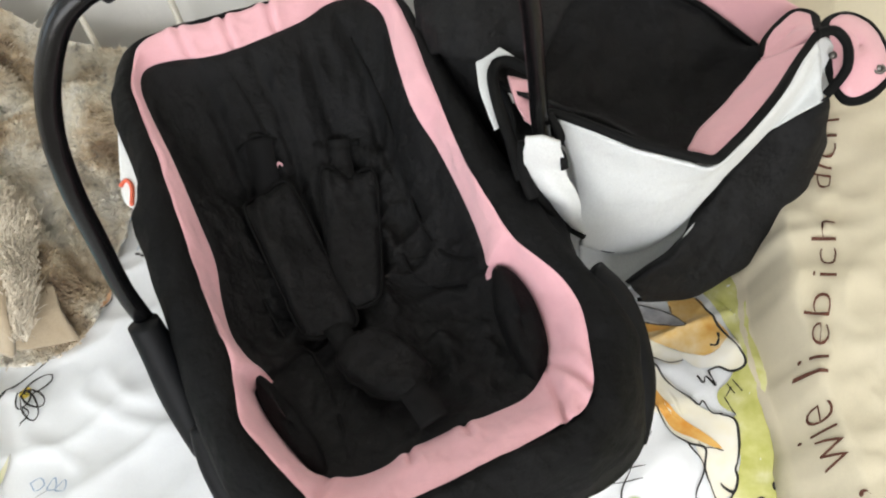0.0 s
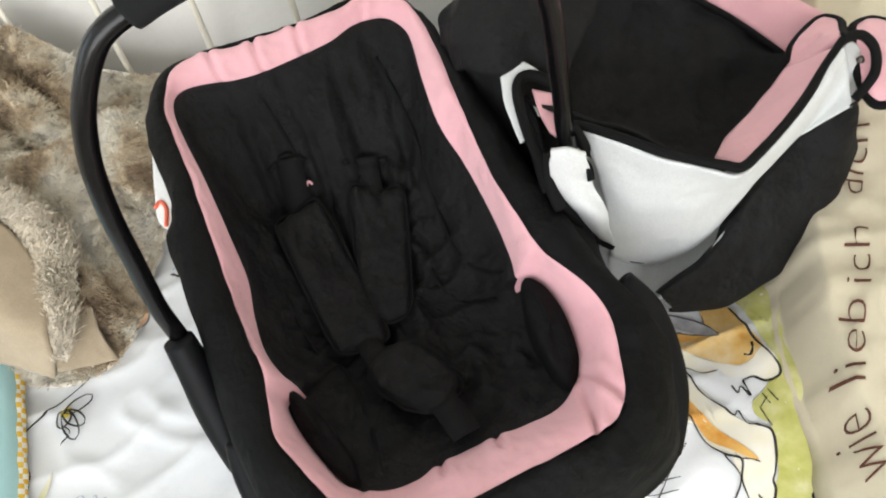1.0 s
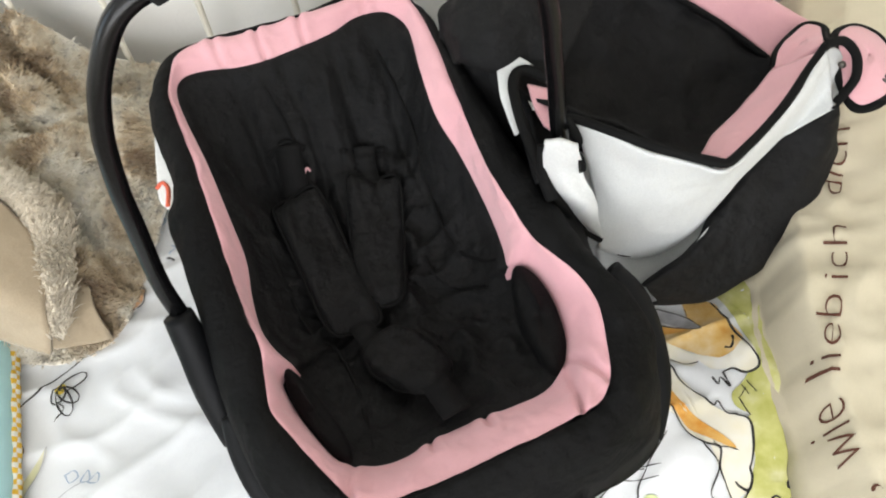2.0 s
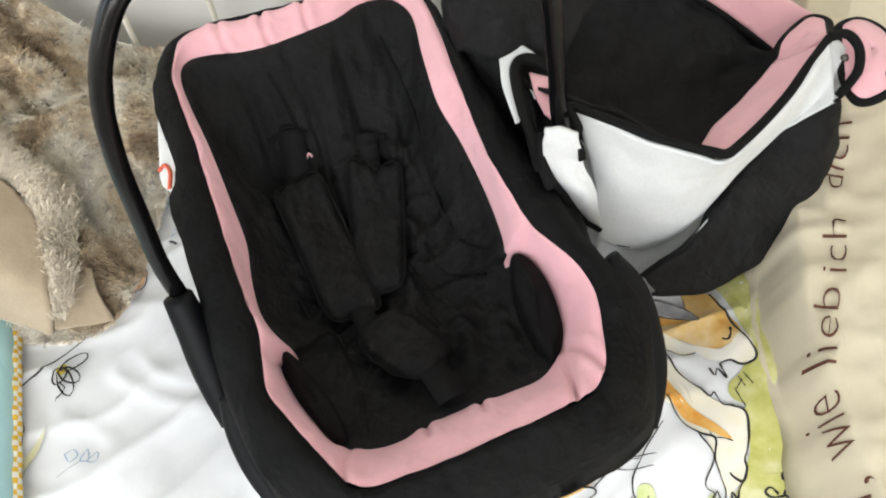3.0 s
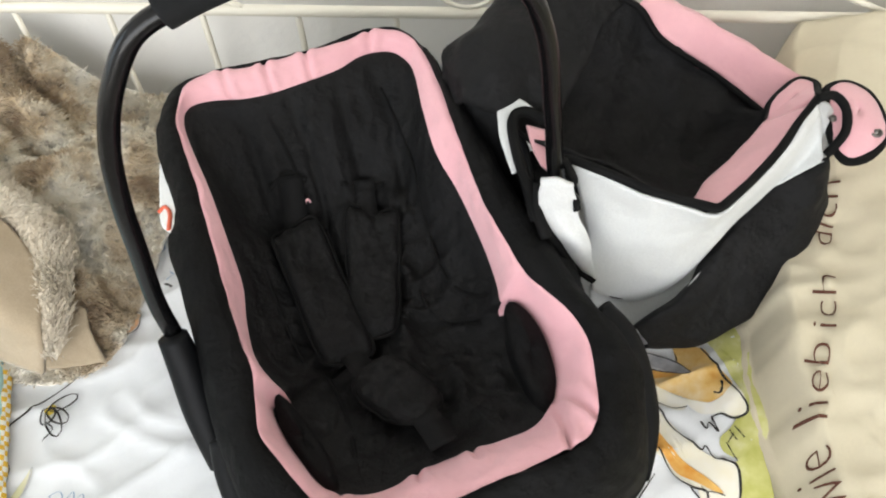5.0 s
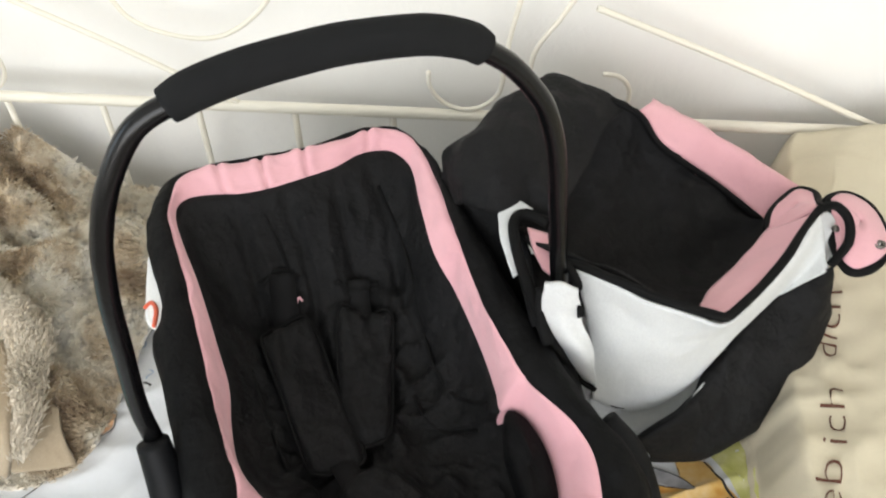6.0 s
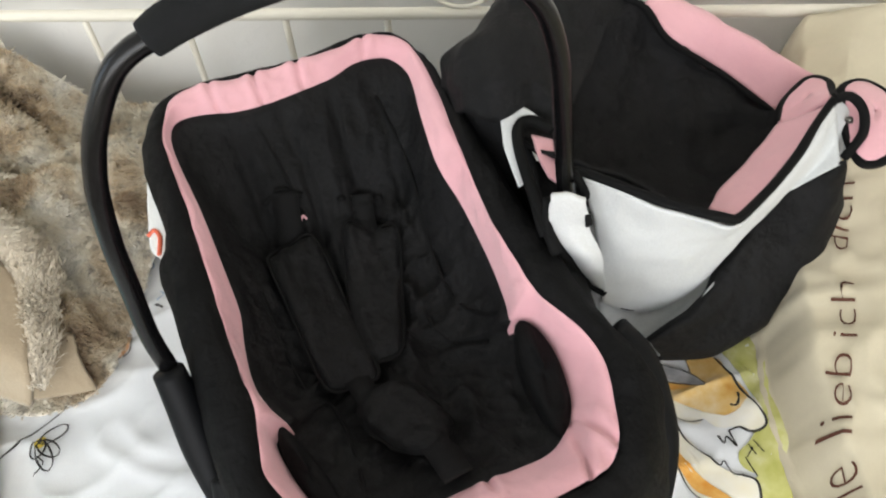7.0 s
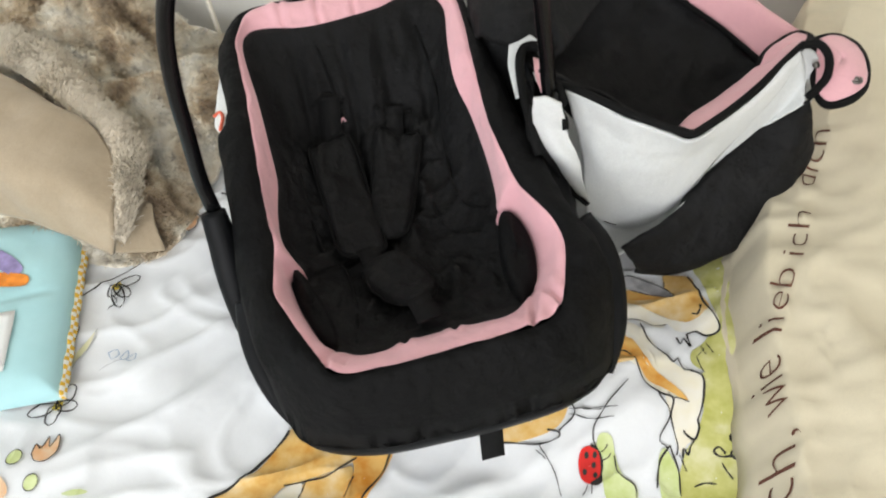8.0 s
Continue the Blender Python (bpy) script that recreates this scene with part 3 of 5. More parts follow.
ink_area("print_leaf", [(-0.486, 0.082), (-0.473, 0.09), (-0.456, 0.091), (-0.467, 0.083)], M_LIME_WASH)
ink_area("print_shell", [(-0.58, 0.083), (-0.568, 0.087), (-0.555, 0.077), (-0.553, 0.065), (-0.567, 0.061)], M_PEACH_WASH)
# small motifs seen between the seat and the throw
ink_line("print_pen_line", [(-0.515, 0.661), (-0.503, 0.665), (-0.493, 0.651), (-0.504, 0.643), (-0.515, 0.661)], 0.0018, M_BLUE_INK)
ink_line("print_pen_line", [(-0.472, 0.608), (-0.464, 0.601), (-0.469, 0.589)], 0.0018, M_BLUE_INK)
ink_line("print_pen_line", [(-0.472, 0.584), (-0.465, 0.582), (-0.458, 0.577)], 0.003)
ink_line("print_pen_line", [(-0.506, 0.56), (-0.501, 0.567), (-0.501, 0.554)], 0.003)


# ---- beige bedding beside the seat ----
def beige_edge(y):
    e = float(np.interp(y, [-0.1, 0.2, 0.25, 0.32, 0.38, 0.45, 0.53, 0.75, 0.95], [0.325, 0.319, 0.313, 0.300, 0.292, 0.287, 0.289, 0.32, 0.36]))
    return e + 0.006 * noise.noise(Vector((y * 22, 0.5, 3))) + 0.003 * noise.noise(Vector((y * 60, 0.5, 8)))


def beige_z(x, y):
    e = beige_edge(y)
    top = 0.085 + 0.02 * sstep(0.2, 0.5, y) + 0.07 * sstep(0.55, 0.93, y)
    z = 0.012 + (top + 0.03 * sstep(0.05, 0.3, x - e)) * sstep(-0.012, 0.034, x - e) ** 0.8
    p = Vector((x, y, 0))
    amp = sstep(0.0, 0.08, x - e)
    w = noise.noise_vector(p * 7) * 1.2
    z += amp * (0.014 * noise.noise(p * 6 + Vector((9, 2, 0))) + 0.004 * noise.noise(Vector((x * 16 + y * 5, y * 9 - x * 7, 4))))
    z += amp * 0.012 * (1 - abs(noise.noise(Vector((x * 5 + y * 3.2 + w.x, y * 3.5 - x * 6 + w.y, 8))))) ** 6
    z += amp * 0.006 * (1 - abs(noise.noise(Vector((x * 4 - y * 9 + w.y, y * 5 + x * 8, 31))))) ** 7
    z += sstep(-0.01, 0.04, x - e) * 0.006 * (1 - abs(noise.noise(Vector((x * 8 + y * 15, y * 19 - x * 9, 21))))) ** 8 * sstep(0.22, 0.02, x - e)
    return z


rows = []
for y in np.linspace(-0.1, 0.93, 130):
    e = beige_edge(y)
    xs = [e - 0.008, *(e + 0.09 * np.linspace(0, 1, 36)), *(e + 0.09 + (1.0 - e) * np.linspace(0.02, 1, 60))]
    rows.append([(x, y, beige_z(x, y) if i else 0.004 + bed_z(x, y)) for i, x in enumerate(xs)])
beige = thicken(part("pillow", grid(rows), M_BEIGE), 0.01)
tagged(beige, "beige cotton pillow with brown lettering, by the bed back", "pillow")


def lettering(words, path, height, parent):
    """Words in raised-free print, set along a path over the pillow's cloth."""
    cu = bpy.data.curves.new("words", "FONT")
    cu.body, cu.size, cu.resolution_u, cu.offset = words, 1.0, 3, -0.018
    ob = new("words", cu)
    dg = bpy.context.evaluated_depsgraph_get()
    me = ob.evaluated_get(dg).to_mesh()
    co = [v.co.copy() for v in me.vertices]
    faces = [tuple(p.vertices) for p in me.polygons]
    ob.to_mesh_clear()
    bpy.data.objects.remove(ob)
    x0, x1 = min(c.x for c in co), max(c.x for c in co)
    line = spline(path, 200)
    bm = bmesh.new()
    vs = []
    for c in co:
        u = (c.x - x0) / (x1 - x0) * 198
        i = int(u)
        p = line[i] + (line[i + 1] - line[i]) * (u - i)
        t = line[min(i + 4, 199)] - line[max(i - 4, 0)]
        t = t / np.linalg.norm(t)
        q = p + np.array([-t[1], t[0]]) * c.y * height
        vs.append(bm.verts.new((q[0], q[1], beige_z(q[0], q[1]) + 0.003)))
    for f in faces:
        try:
            bm.faces.new([vs[i] for i in f])
        except ValueError:
            pass
    bmesh.ops.subdivide_edges(bm, edges=[e for e in bm.edges if e.calc_length() > 0.012], cuts=2)
    for v in bm.verts:
        v.co.z = beige_z(v.co.x, v.co.y) + 0.003
    return part("printed_word", bm, M_BROWN_INK, parent, "brown printed word", False)


ink_area("print_mark", [(0.50, 0.33), (0.53, 0.335), (0.545, 0.322), (0.52, 0.315)], M_PALE_GREEN, beige, 0.003, lambda x, y, d: (x, y, beige_z(x, y) + d))
for words, path in (
    ("ich,", [(0.336, 0.166), (0.340, 0.205), (0.342, 0.252)]),
    ("wie", [(0.336, 0.277), (0.332, 0.305), (0.329, 0.339)]),
    ("lieb", [(0.330, 0.363), (0.338, 0.401), (0.350, 0.450)]),
    ("ich", [(0.357, 0.466), (0.365, 0.500), (0.371, 0.536)]),
    ("dich", [(0.375, 0.578), (0.388, 0.622), (0.398, 0.665)]),
):
    lettering(words, path, 0.037, beige)


# ---- infant car seat ----
SEAT_YAW = 23
seat = thing("infant_car_seat", pose(-0.09, 0.40, 0, 0, 0, SEAT_YAW), "black and pink infant car seat standing on the bed", "car seat")


def rim_z(y):
    """Height of the seat's rim along its length."""
    return float(np.interp(y, [-0.23, -0.15, -0.05, 0.10, 0.25, 0.40], [0.198, 0.202, 0.207, 0.238, 0.262, 0.277]))


def edge_z(y):
    """Height of the insert's edge, where the lining ends inside the seat."""
    return rim_z(y) - 0.014 - 0.042 * sstep(0.26, 0.06, y)


RIM_OUT = [(0.0, 0.388), (0.04, 0.391), (0.070, 0.396), (0.091, 0.391), (0.108, 0.378), (0.117, 0.355), (0.120, 0.300), (0.114, 0.195), (0.110, 0.116), (0.113, 0.081), (0.117, 0.048), (0.122, 0.014), (0.138, -0.018), (0.150, -0.045), (0.152, -0.075), (0.146, -0.100), (0.136, -0.130), (0.128, -0.149), (0.121, -0.158), (0.105, -0.169), (0.089, -0.172), (0.058, -0.175), (-0.036, -0.181), (-0.079, -0.182), (-0.110, -0.181), (-0.127, -0.173), (-0.136, -0.158), (-0.149, -0.130), (-0.166, -0.090), (-0.176, -0.062), (-0.174, -0.035), (-0.170, -0.010), (-0.170, 0.012), (-0.173, 0.040), (-0.177, 0.131), (-0.180, 0.228), (-0.186, 0.314), (-0.184, 0.336), (-0.178, 0.357), (-0.168, 0.378), (-0.150, 0.389), (-0.128, 0.391), (-0.089, 0.385), (-0.054, 0.386)]
RIM_IN = [(0.014, 0.360), (0.047, 0.373), (0.075, 0.372), (0.091, 0.362), (0.101, 0.338), (0.100, 0.311), (0.093, 0.269), (0.088, 0.218), (0.090, 0.190), (0.097, 0.160), (0.102, 0.120), (0.104, 0.080), (0.102, 0.045), (0.099, 0.024), (0.113, 0.018), (0.122, 0.006), (0.128, -0.022), (0.126, -0.055), (0.117, -0.085), (0.100, -0.105), (0.076, -0.117), (0.045, -0.119), (0.015, -0.119), (-0.018, -0.120), (-0.046, -0.123), (-0.072, -0.128), (-0.096, -0.127), (-0.122, -0.118), (-0.136, -0.104), (-0.148, -0.076), (-0.158, -0.046), (-0.163, -0.012), (-0.147, -0.003), (-0.160, 0.022), (-0.168, 0.050), (-0.167, 0.085), (-0.161, 0.123), (-0.163, 0.165), (-0.168, 0.230), (-0.176, 0.29), (-0.179, 0.330), (-0.174, 0.352), (-0.160, 0.361), (-0.135, 0.359), (-0.10, 0.350), (-0.066, 0.349), (-0.03, 0.353)]
COVER = [(0.0, 0.397), (0.082, 0.404), (0.122, 0.364), (0.136, 0.29), (0.150, 0.19), (0.163, 0.08), (0.178, -0.012), (0.196, -0.065), (0.197, -0.13), (0.179, -0.182), (0.136, -0.208), (0.052, -0.218), (-0.02, -0.219), (-0.094, -0.217), (-0.148, -0.205), (-0.183, -0.183), (-0.203, -0.13), (-0.218, -0.06), (-0.222, 0.0), (-0.222, 0.075), (-0.224, 0.135), (-0.227, 0.180), (-0.214, 0.205), (-0.214, 0.25), (-0.217, 0.30), (-0.212, 0.335), (-0.193, 0.376), (-0.155, 0.398), (-0.06, 0.397)]
NS = 420


def phased(pts):
    """Even samples round an outline, by direction from the seat's middle, so that outlines match up."""
    c = spline(pts, 900, True)
    a = np.unwrap(np.arctan2((c[:, 1] - 0.04) * 0.55, c[:, 0] + 0.025))
    o = np.argsort(a)
    a, c = a[o], c[o]
    want = (np.linspace(-math.pi, math.pi, NS, endpoint=False))
    aa = np.r_[a - 2 * math.pi, a, a + 2 * math.pi]
    return np.stack([np.interp(want, aa, np.r_[c[:, k], c[:, k], c[:, k]]) for k in range(2)], 1)


r_out, r_in, r_cov = phased(RIM_OUT), phased(RIM_IN), phased(COVER)


TUCKS = (((0.112, -0.094), (0.126, -0.152)), ((0.108, -0.100), (0.090, -0.172)), ((-0.122, -0.120), (-0.133, -0.168)), ((-0.118, 0.352), (-0.122, 0.388)), ((0.058, 0.372), (0.066, 0.394)), ((-0.02, 0.355), (-0.018, 0.388)), ((-0.07, 0.350), (-0.07, 0.386)), ((0.013, -0.118), (0.012, -0.138)), ((-0.045, -0.122), (-0.047, -0.142)))


def seat_shell():
    """Fabric cover over the outside of the shell, the shell under it, the pink lining and the black insert."""
    mid = np.array([-0.022, 0.07])
    rows = []
    for k, dz in ((0.0, -0.002), (0.12, 0.006), (0.35, 0.009), (0.65, 0.004), (0.9, -0.012), (1.0, -0.035)):
        row = []
        for o, c in zip(r_out, r_cov):
            p = o + (c - o) * k
            front = sstep(-0.10, -0.17, p[1])
            fold = 0.006 * k * (1 - abs(noise.noise(Vector((p[0] * 16 + p[1] * 5, p[1] * 13 - p[0] * 6, 2))))) ** 4 * sstep(0.33, 0.25, p[1])
            z = rim_z(p[1]) + fold - 0.003 * k + dz * (1 - 0.75 * sstep(0.30, 0.385, p[1])) - front * 0.07 * k**2
            row.append(rough_up((p[0], p[1], z), 0.0038 * (1 if 0 < k < 1 else 0.3), 24, 3))
        rows.append(row)
    base_rows = [[Vector(p) for p in rows[-1]]]
    for k, z in ((0.995, 0.45), (0.985, 0.3)):
        base_rows.append([rough_up((mid[0] + (c[0] - mid[0]) * k, mid[1] + (c[1] - mid[1]) * k, 0.10 * z + 0.055), 0.002, 26, 3) for c in r_cov])
    part("seat_cover", grid(rows + base_rows[1:], True), M_BLACK, seat, "padded black cotton cover")
    low = []
    for k, z in ((0.975, 0.088), (0.98, 0.072), (0.945, 0.045), (0.86, 0.012), (0.70, -0.012), (0.4, -0.02)):
        low.append([(mid[0] + (c[0] - mid[0]) * k, mid[1] + (c[1] - mid[1]) * k * (1 if k > 0.9 else 0.97), z) for c in r_cov])
    part("shell", grid(low, True, True), M_PLASTIC, seat, "black moulded plastic shell")
    # pink lining roll between cover and insert
    rows = []
    for k in np.linspace(0, 1, 15):
        row = []
        for o, c in zip(r_out, r_in):
            p = o + (c - o) * k
            z = rim_z(p[1]) + 0.0035 * math.sin(math.pi * min(1, k * 1.3)) - (rim_z(p[1]) - edge_z(p[1])) * k**1.35
            for (ax, ay), (bx, by) in TUCKS:
                h = max(0.0, min(1.0, ((p[0] - ax) * (bx - ax) + (p[1] - ay) * (by - ay)) / ((bx - ax) ** 2 + (by - ay) ** 2)))
                d = math.hypot(p[0] - ax - h * (bx - ax), p[1] - ay - h * (by - ay))
                deep = 1.3 if p[1] < 0 else 0.95
                z += deep * (0.003 * math.exp(-(((d - 0.008) / 0.006) ** 2)) - 0.004 * math.exp(-((d / 0.003) ** 2)))
            row.append(rough_up((p[0], p[1], z), 0.0026 * math.sin(math.pi * min(1, k + 0.1)), 44, 5))
        rows.append(row)
    rows.append([(o + (c - o) * 1.12).tolist() + [edge_z(c[1]) - 0.03] for o, c in zip(r_out, r_in)])
    part("lining", grid(rows, True), M_PINK, seat, "pink cotton lining edge")


def floor_z(y):
    """Height of the insert down the middle of the seat."""
    return float(np.interp(y, [-0.15, -0.11, -0.04, 0.05, 0.15, 0.24, 0.36], [0.130, 0.108, 0.095, 0.096, 0.113, 0.137, 0.240]))


def insert_z(x, y, k):
    e = edge_z(y)
    f = floor_z(y)
    z = f + (e - f) * k**3.4
    # stitched channels down the back
    for cx in (-0.115, -0.055, 0.005, 0.055):
        z -= 0.015 * math.exp(-(((x - cx - 0.02 * (0.35 - y) - 0.01 * noise.noise(Vector((cx * 50, y * 9, 4)))) / 0.007) ** 2)) * sstep(0.10, 0.2, y) * (1 - k**4)
    soft = 1 - k**3
    z += soft * (0.012 * noise.noise(Vector((x * 22 + y * 6, y * 9, 3))) + 0.006 * noise.noise(Vector((x * 38, y * 20, 9))))
    z += soft * 0.014 * (1 - abs(noise.noise(Vector((x * 20 - y * 14, y * 16 + x * 8, 6))))) ** 5
    z += soft * 0.007 * (1 - abs(noise.noise(Vector((x * 26 + y * 12, y * 34 - x * 6, 16))))) ** 6
    return z


def seat_insert():
    mid = np.array([-0.03, 0.10])
    rows = []
    for k in np.linspace(1.0, 0.02, 34):
        row = []
        for c in r_in:
            p = mid + (c - mid) * k
            row.append((p[0], p[1], insert_z(p[0], p[1], k) + (0.004 * math.sin(math.pi * min(1, (1 - k) * 12)))))
        rows.append(row)
    part("insert", grid(rows, True), M_INSERT, seat, "black padded newborn insert")


seat_shell()
seat_insert()
def in_seat(x, y, dz=0.0):
    """A place on the insert, by how far it lies from the middle towards the rim."""
    mid = np.array([-0.03, 0.10])
    d = np.array([x, y]) - mid
    r = np.linalg.norm(r_in - mid, axis=1)
    a = np.arctan2(*(r_in - mid).T[::-1])
    j = int(np.argmin(np.abs(np.angle(np.exp(1j * (a - math.atan2(d[1], d[0])))))))
    return (x, y, insert_z(x, y, min(1.0, float(np.linalg.norm(d) / r[j]))) + dz)


def soft_z(x, y, d=0.018):
    """Height of the insert with its small creases smoothed away."""
    return 0.004 + sum(in_seat(x + a * d, y + b * d)[2] for a, b in ((0, 0), (1, 0), (-1, 0), (0, 1), (0, -1))) / 5


def pad_on(name, corners, thick, lift, label, piping=True, round_by=8.0):
    """A quilted pad between four corners (top left, top right, bottom right, bottom left), lying on the insert."""
    tl, tr, br, bl = [np.array(c) for c in corners]
    n = 22
    top, bot = [], []
    for v in np.linspace(0, 1, n):
        rt, rb = [], []
        for u in np.linspace(0, 1, n):
            uu, vv = 2 * u - 1, 2 * v - 1
            # rounded corners
            s = max(abs(uu), abs(vv))
            sq = (abs(uu) ** round_by + abs(vv) ** round_by) ** (1 / round_by) or 1
            uu, vv = uu * s / sq, vv * s / sq
            a, b = (uu + 1) / 2, (vv + 1) / 2
            p = (tl * (1 - a) + tr * a) * (1 - b) + (bl * (1 - a) + br * a) * b
            base = soft_z(p[0], p[1])
            body = thick * (1 - s**5) ** 0.5 * (1 + 0.15 * noise.noise(Vector((p[0] * 40, p[1] * 25, 1))))
            rt.append((p[0], p[1], base + lift + body))
            rb.append((p[0], p[1], base + lift - 0.004))
        top.append(rt)
        bot.append(rb)
    bm = grid(top)
    bm2 = grid(bot)
    me = bpy.data.meshes.new("tmp")
    bm2.to_mesh(me)
    bm2.free()
    bm.from_mesh(me)
    bpy.data.meshes.remove(me)
    ob = part(name, bm, M_INSERT, seat, label)
    if piping:
        loop = []
        for a, b in ((tl, tr), (tr, br), (br, bl), (bl, tl)):
            ins = 0.12 if round_by > 5 else 0.30
            for u in (ins, 0.5, 1 - ins):
                p = a + (b - a) * u
                loop.append((p[0], p[1], soft_z(p[0], p[1]) + lift + 0.002))
        part("piping", tube(loop, 0.0021, 80, 8, True), M_BINDING, ob)
    return ob


pad_on("shoulder_pad", [(-0.121, 0.212), (-0.060, 0.226), (-0.041, 0.038), (-0.104, 0.040)], 0.016, 0.010, "black padded shoulder strap cover")
pad_on("shoulder_pad", [(-0.026, 0.229), (0.036, 0.203), (-0.012, 0.055), (-0.070, 0.062)], 0.015, 0.006, "black padded shoulder strap cover")
pad_on("crotch_pad", [(-0.093, 0.012), (-0.030, 0.034), (0.018, -0.044), (-0.036, -0.082)], 0.016, 0.012, "black padded crotch buckle cover", True, 3.2)



def strap(pts, w, name="strap", material=None, lift=0.008):
    c = spline(pts, 16)
    rows = []
    for i in range(16):
        t = c[min(i + 1, 15)] - c[max(i - 1, 0)]
        t = t / np.linalg.norm(t)
        s = np.array([t[1], -t[0]]) * w / 2
        z = soft_z(*c[i]) + lift
        rows.append([(*(c[i] - s), z), (*c[i], z + 0.001), (*(c[i] + s), z)])
    return thicken(part(name, grid(rows), material or M_WEBBING, seat), 0.002)


strap([(-0.079, 0.264), (-0.083, 0.245), (-0.089, 0.206)], 0.030)
strap([(0.006, 0.252), (0.001, 0.235), (-0.003, 0.21)], 0.029)
strap([(-0.023, -0.056), (-0.018, -0.078), (-0.013, -0.112)], 0.029, lift=0.020)
strap([(-0.07, 0.045), (-0.064, 0.02), (-0.058, 0.0)], 0.026, lift=0.018)
for x0, x1, y in ((-0.104, -0.060, 0.266), (-0.020, 0.030, 0.250)):
    part("strap_slot", tube([in_seat(x0, y, 0.002), in_seat((x0 + x1) / 2, y + 0.006, 0.003), in_seat(x1, y - 0.004, 0.002)], 0.004, 20, 8), M_BINDING, seat)
part("stitch_knot", tube([in_seat(-0.070, 0.240, 0.006), in_seat(-0.066, 0.2425, 0.008), in_seat(-0.063, 0.241, 0.006)], 0.0014, 8, 8), M_PINK, seat, "tiny pink stitch knot")

# hip bolsters between the insert and the pink lining
for name, pts in (("hip_bolster", [(-0.158, 0.0), (-0.147, -0.010), (-0.133, -0.041), (-0.121, -0.082), (-0.121, -0.113), (-0.135, -0.106), (-0.149, -0.072), (-0.160, -0.032)]),
                  ("hip_bolster", [(0.101, 0.017), (0.114, 0.015), (0.125, -0.012), (0.126, -0.05), (0.113, -0.090), (0.094, -0.106), (0.088, -0.074), (0.090, -0.013)])):
    c = spline(pts, 48, True)
    mid = c.mean(0)
    rows = []
    for k in (1.0, 0.98, 0.9, 0.75, 0.5, 0.25, 0.03):
        rows.append([(*(mid + (p - mid) * k), edge_z(p[1]) + 0.002 + 0.014 * (1 - k**4) ** 0.5) for p in c])
    rows.insert(0, [(*(mid + (p - mid) * 0.9), edge_z(p[1]) - 0.05) for p in c])
    part(name, grid(rows, True), M_BLACK, seat, "black padded hip bolster")

# long folds and seams of the insert
for pts in ([(0.060, 0.335), (0.067, 0.273), (0.066, 0.224), (0.061, 0.171), (0.059, 0.116), (0.067, 0.082), (0.084, 0.053), (0.097, 0.040)], [(0.029, 0.103), (0.031, 0.08), (0.049, 0.051), (0.078, 0.032)], [(-0.136, 0.16), (-0.132, 0.11), (-0.122, 0.054), (-0.101, 0.029), (-0.095, -0.03), (-0.10, -0.11)], [(-0.090, 0.342), (-0.077, 0.306), (-0.069, 0.268)]):
    part("seam", tube([in_seat(x, y, 0.0) for x, y in pts], 0.0022, 40, 6), M_BLACK, seat)

# carrying handle: side tubes, foam grip, hubs
ARCH = [(-0.233, 0.060, 0.175), (-0.234, 0.066, 0.215), (-0.237, 0.076, 0.266), (-0.231, 0.080, 0.336), (-0.226, 0.083, 0.391), (-0.218, 0.086, 0.439), (-0.212, 0.088, 0.461), (-0.201, 0.089, 0.491), (-0.185, 0.091, 0.520), (-0.169, 0.092, 0.541), (-0.154, 0.093, 0.551), (-0.141, 0.093, 0.556), (-0.121, 0.094, 0.564), (-0.087, 0.094, 0.572), (-0.047, 0.095, 0.576), (-0.007, 0.095, 0.578), (0.049, 0.094, 0.574), (0.083, 0.094, 0.563), (0.097, 0.093, 0.553), (0.120, 0.092, 0.535), (0.140, 0.091, 0.510), (0.153, 0.089, 0.488), (0.163, 0.087, 0.455), (0.168, 0.085, 0.424), (0.171, 0.083, 0.386), (0.175, 0.081, 0.343), (0.178, 0.078, 0.298), (0.186, 0.066, 0.220), (0.184, 0.050, 0.140)]
handle = part("handle", tube(ARCH, 0.0090, 140, 16), M_TUBE, seat, "black tubular carrying handle")
grip_path = ARCH[11:19]
part("grip", tube(grip_path, lambda u: 0.0155 * (1 - 0.12 * abs(2 * u - 1) ** 12), 60, 20), M_FOAM, handle, "thick black foam grip")
SOCKET_L = [(-0.235, 0.060, 0.228), (-0.233, 0.040, 0.195), (-0.232, 0.012, 0.155), (-0.226, -0.030, 0.115)]
SOCKET_R = [(0.182, 0.085, 0.190), (0.180, 0.050, 0.160), (0.182, 0.015, 0.130), (0.184, -0.030, 0.105)]
GUIDE_L = [(-0.218, -0.030, 0.165), (-0.218, -0.058, 0.140), (-0.212, -0.091, 0.115), (-0.200, -0.125, 0.092), (-0.180, -0.165, 0.075)]
GUIDE_R = [(0.186, -0.040, 0.198), (0.201, -0.067, 0.172), (0.203, -0.100, 0.142), (0.196, -0.139, 0.115), (0.176, -0.183, 0.085)]
for pts in (SOCKET_L, SOCKET_R):
    part("handle_socket", tube(pts, lambda u: 0.0150 + 0.004 * math.sin(math.pi * min(1, u * 0.9)), 30, 16), M_PLASTIC, handle, "black plastic handle socket")
for pts in (GUIDE_L, GUIDE_R):
    part("belt_guide", tube(pts, lambda u: 0.004 + 0.013 * math.sin(math.pi * (0.15 + 0.84 * u)) ** 0.7, 40, 16, flat=0.8), M_PLASTIC, seat, "black plastic belt guide")
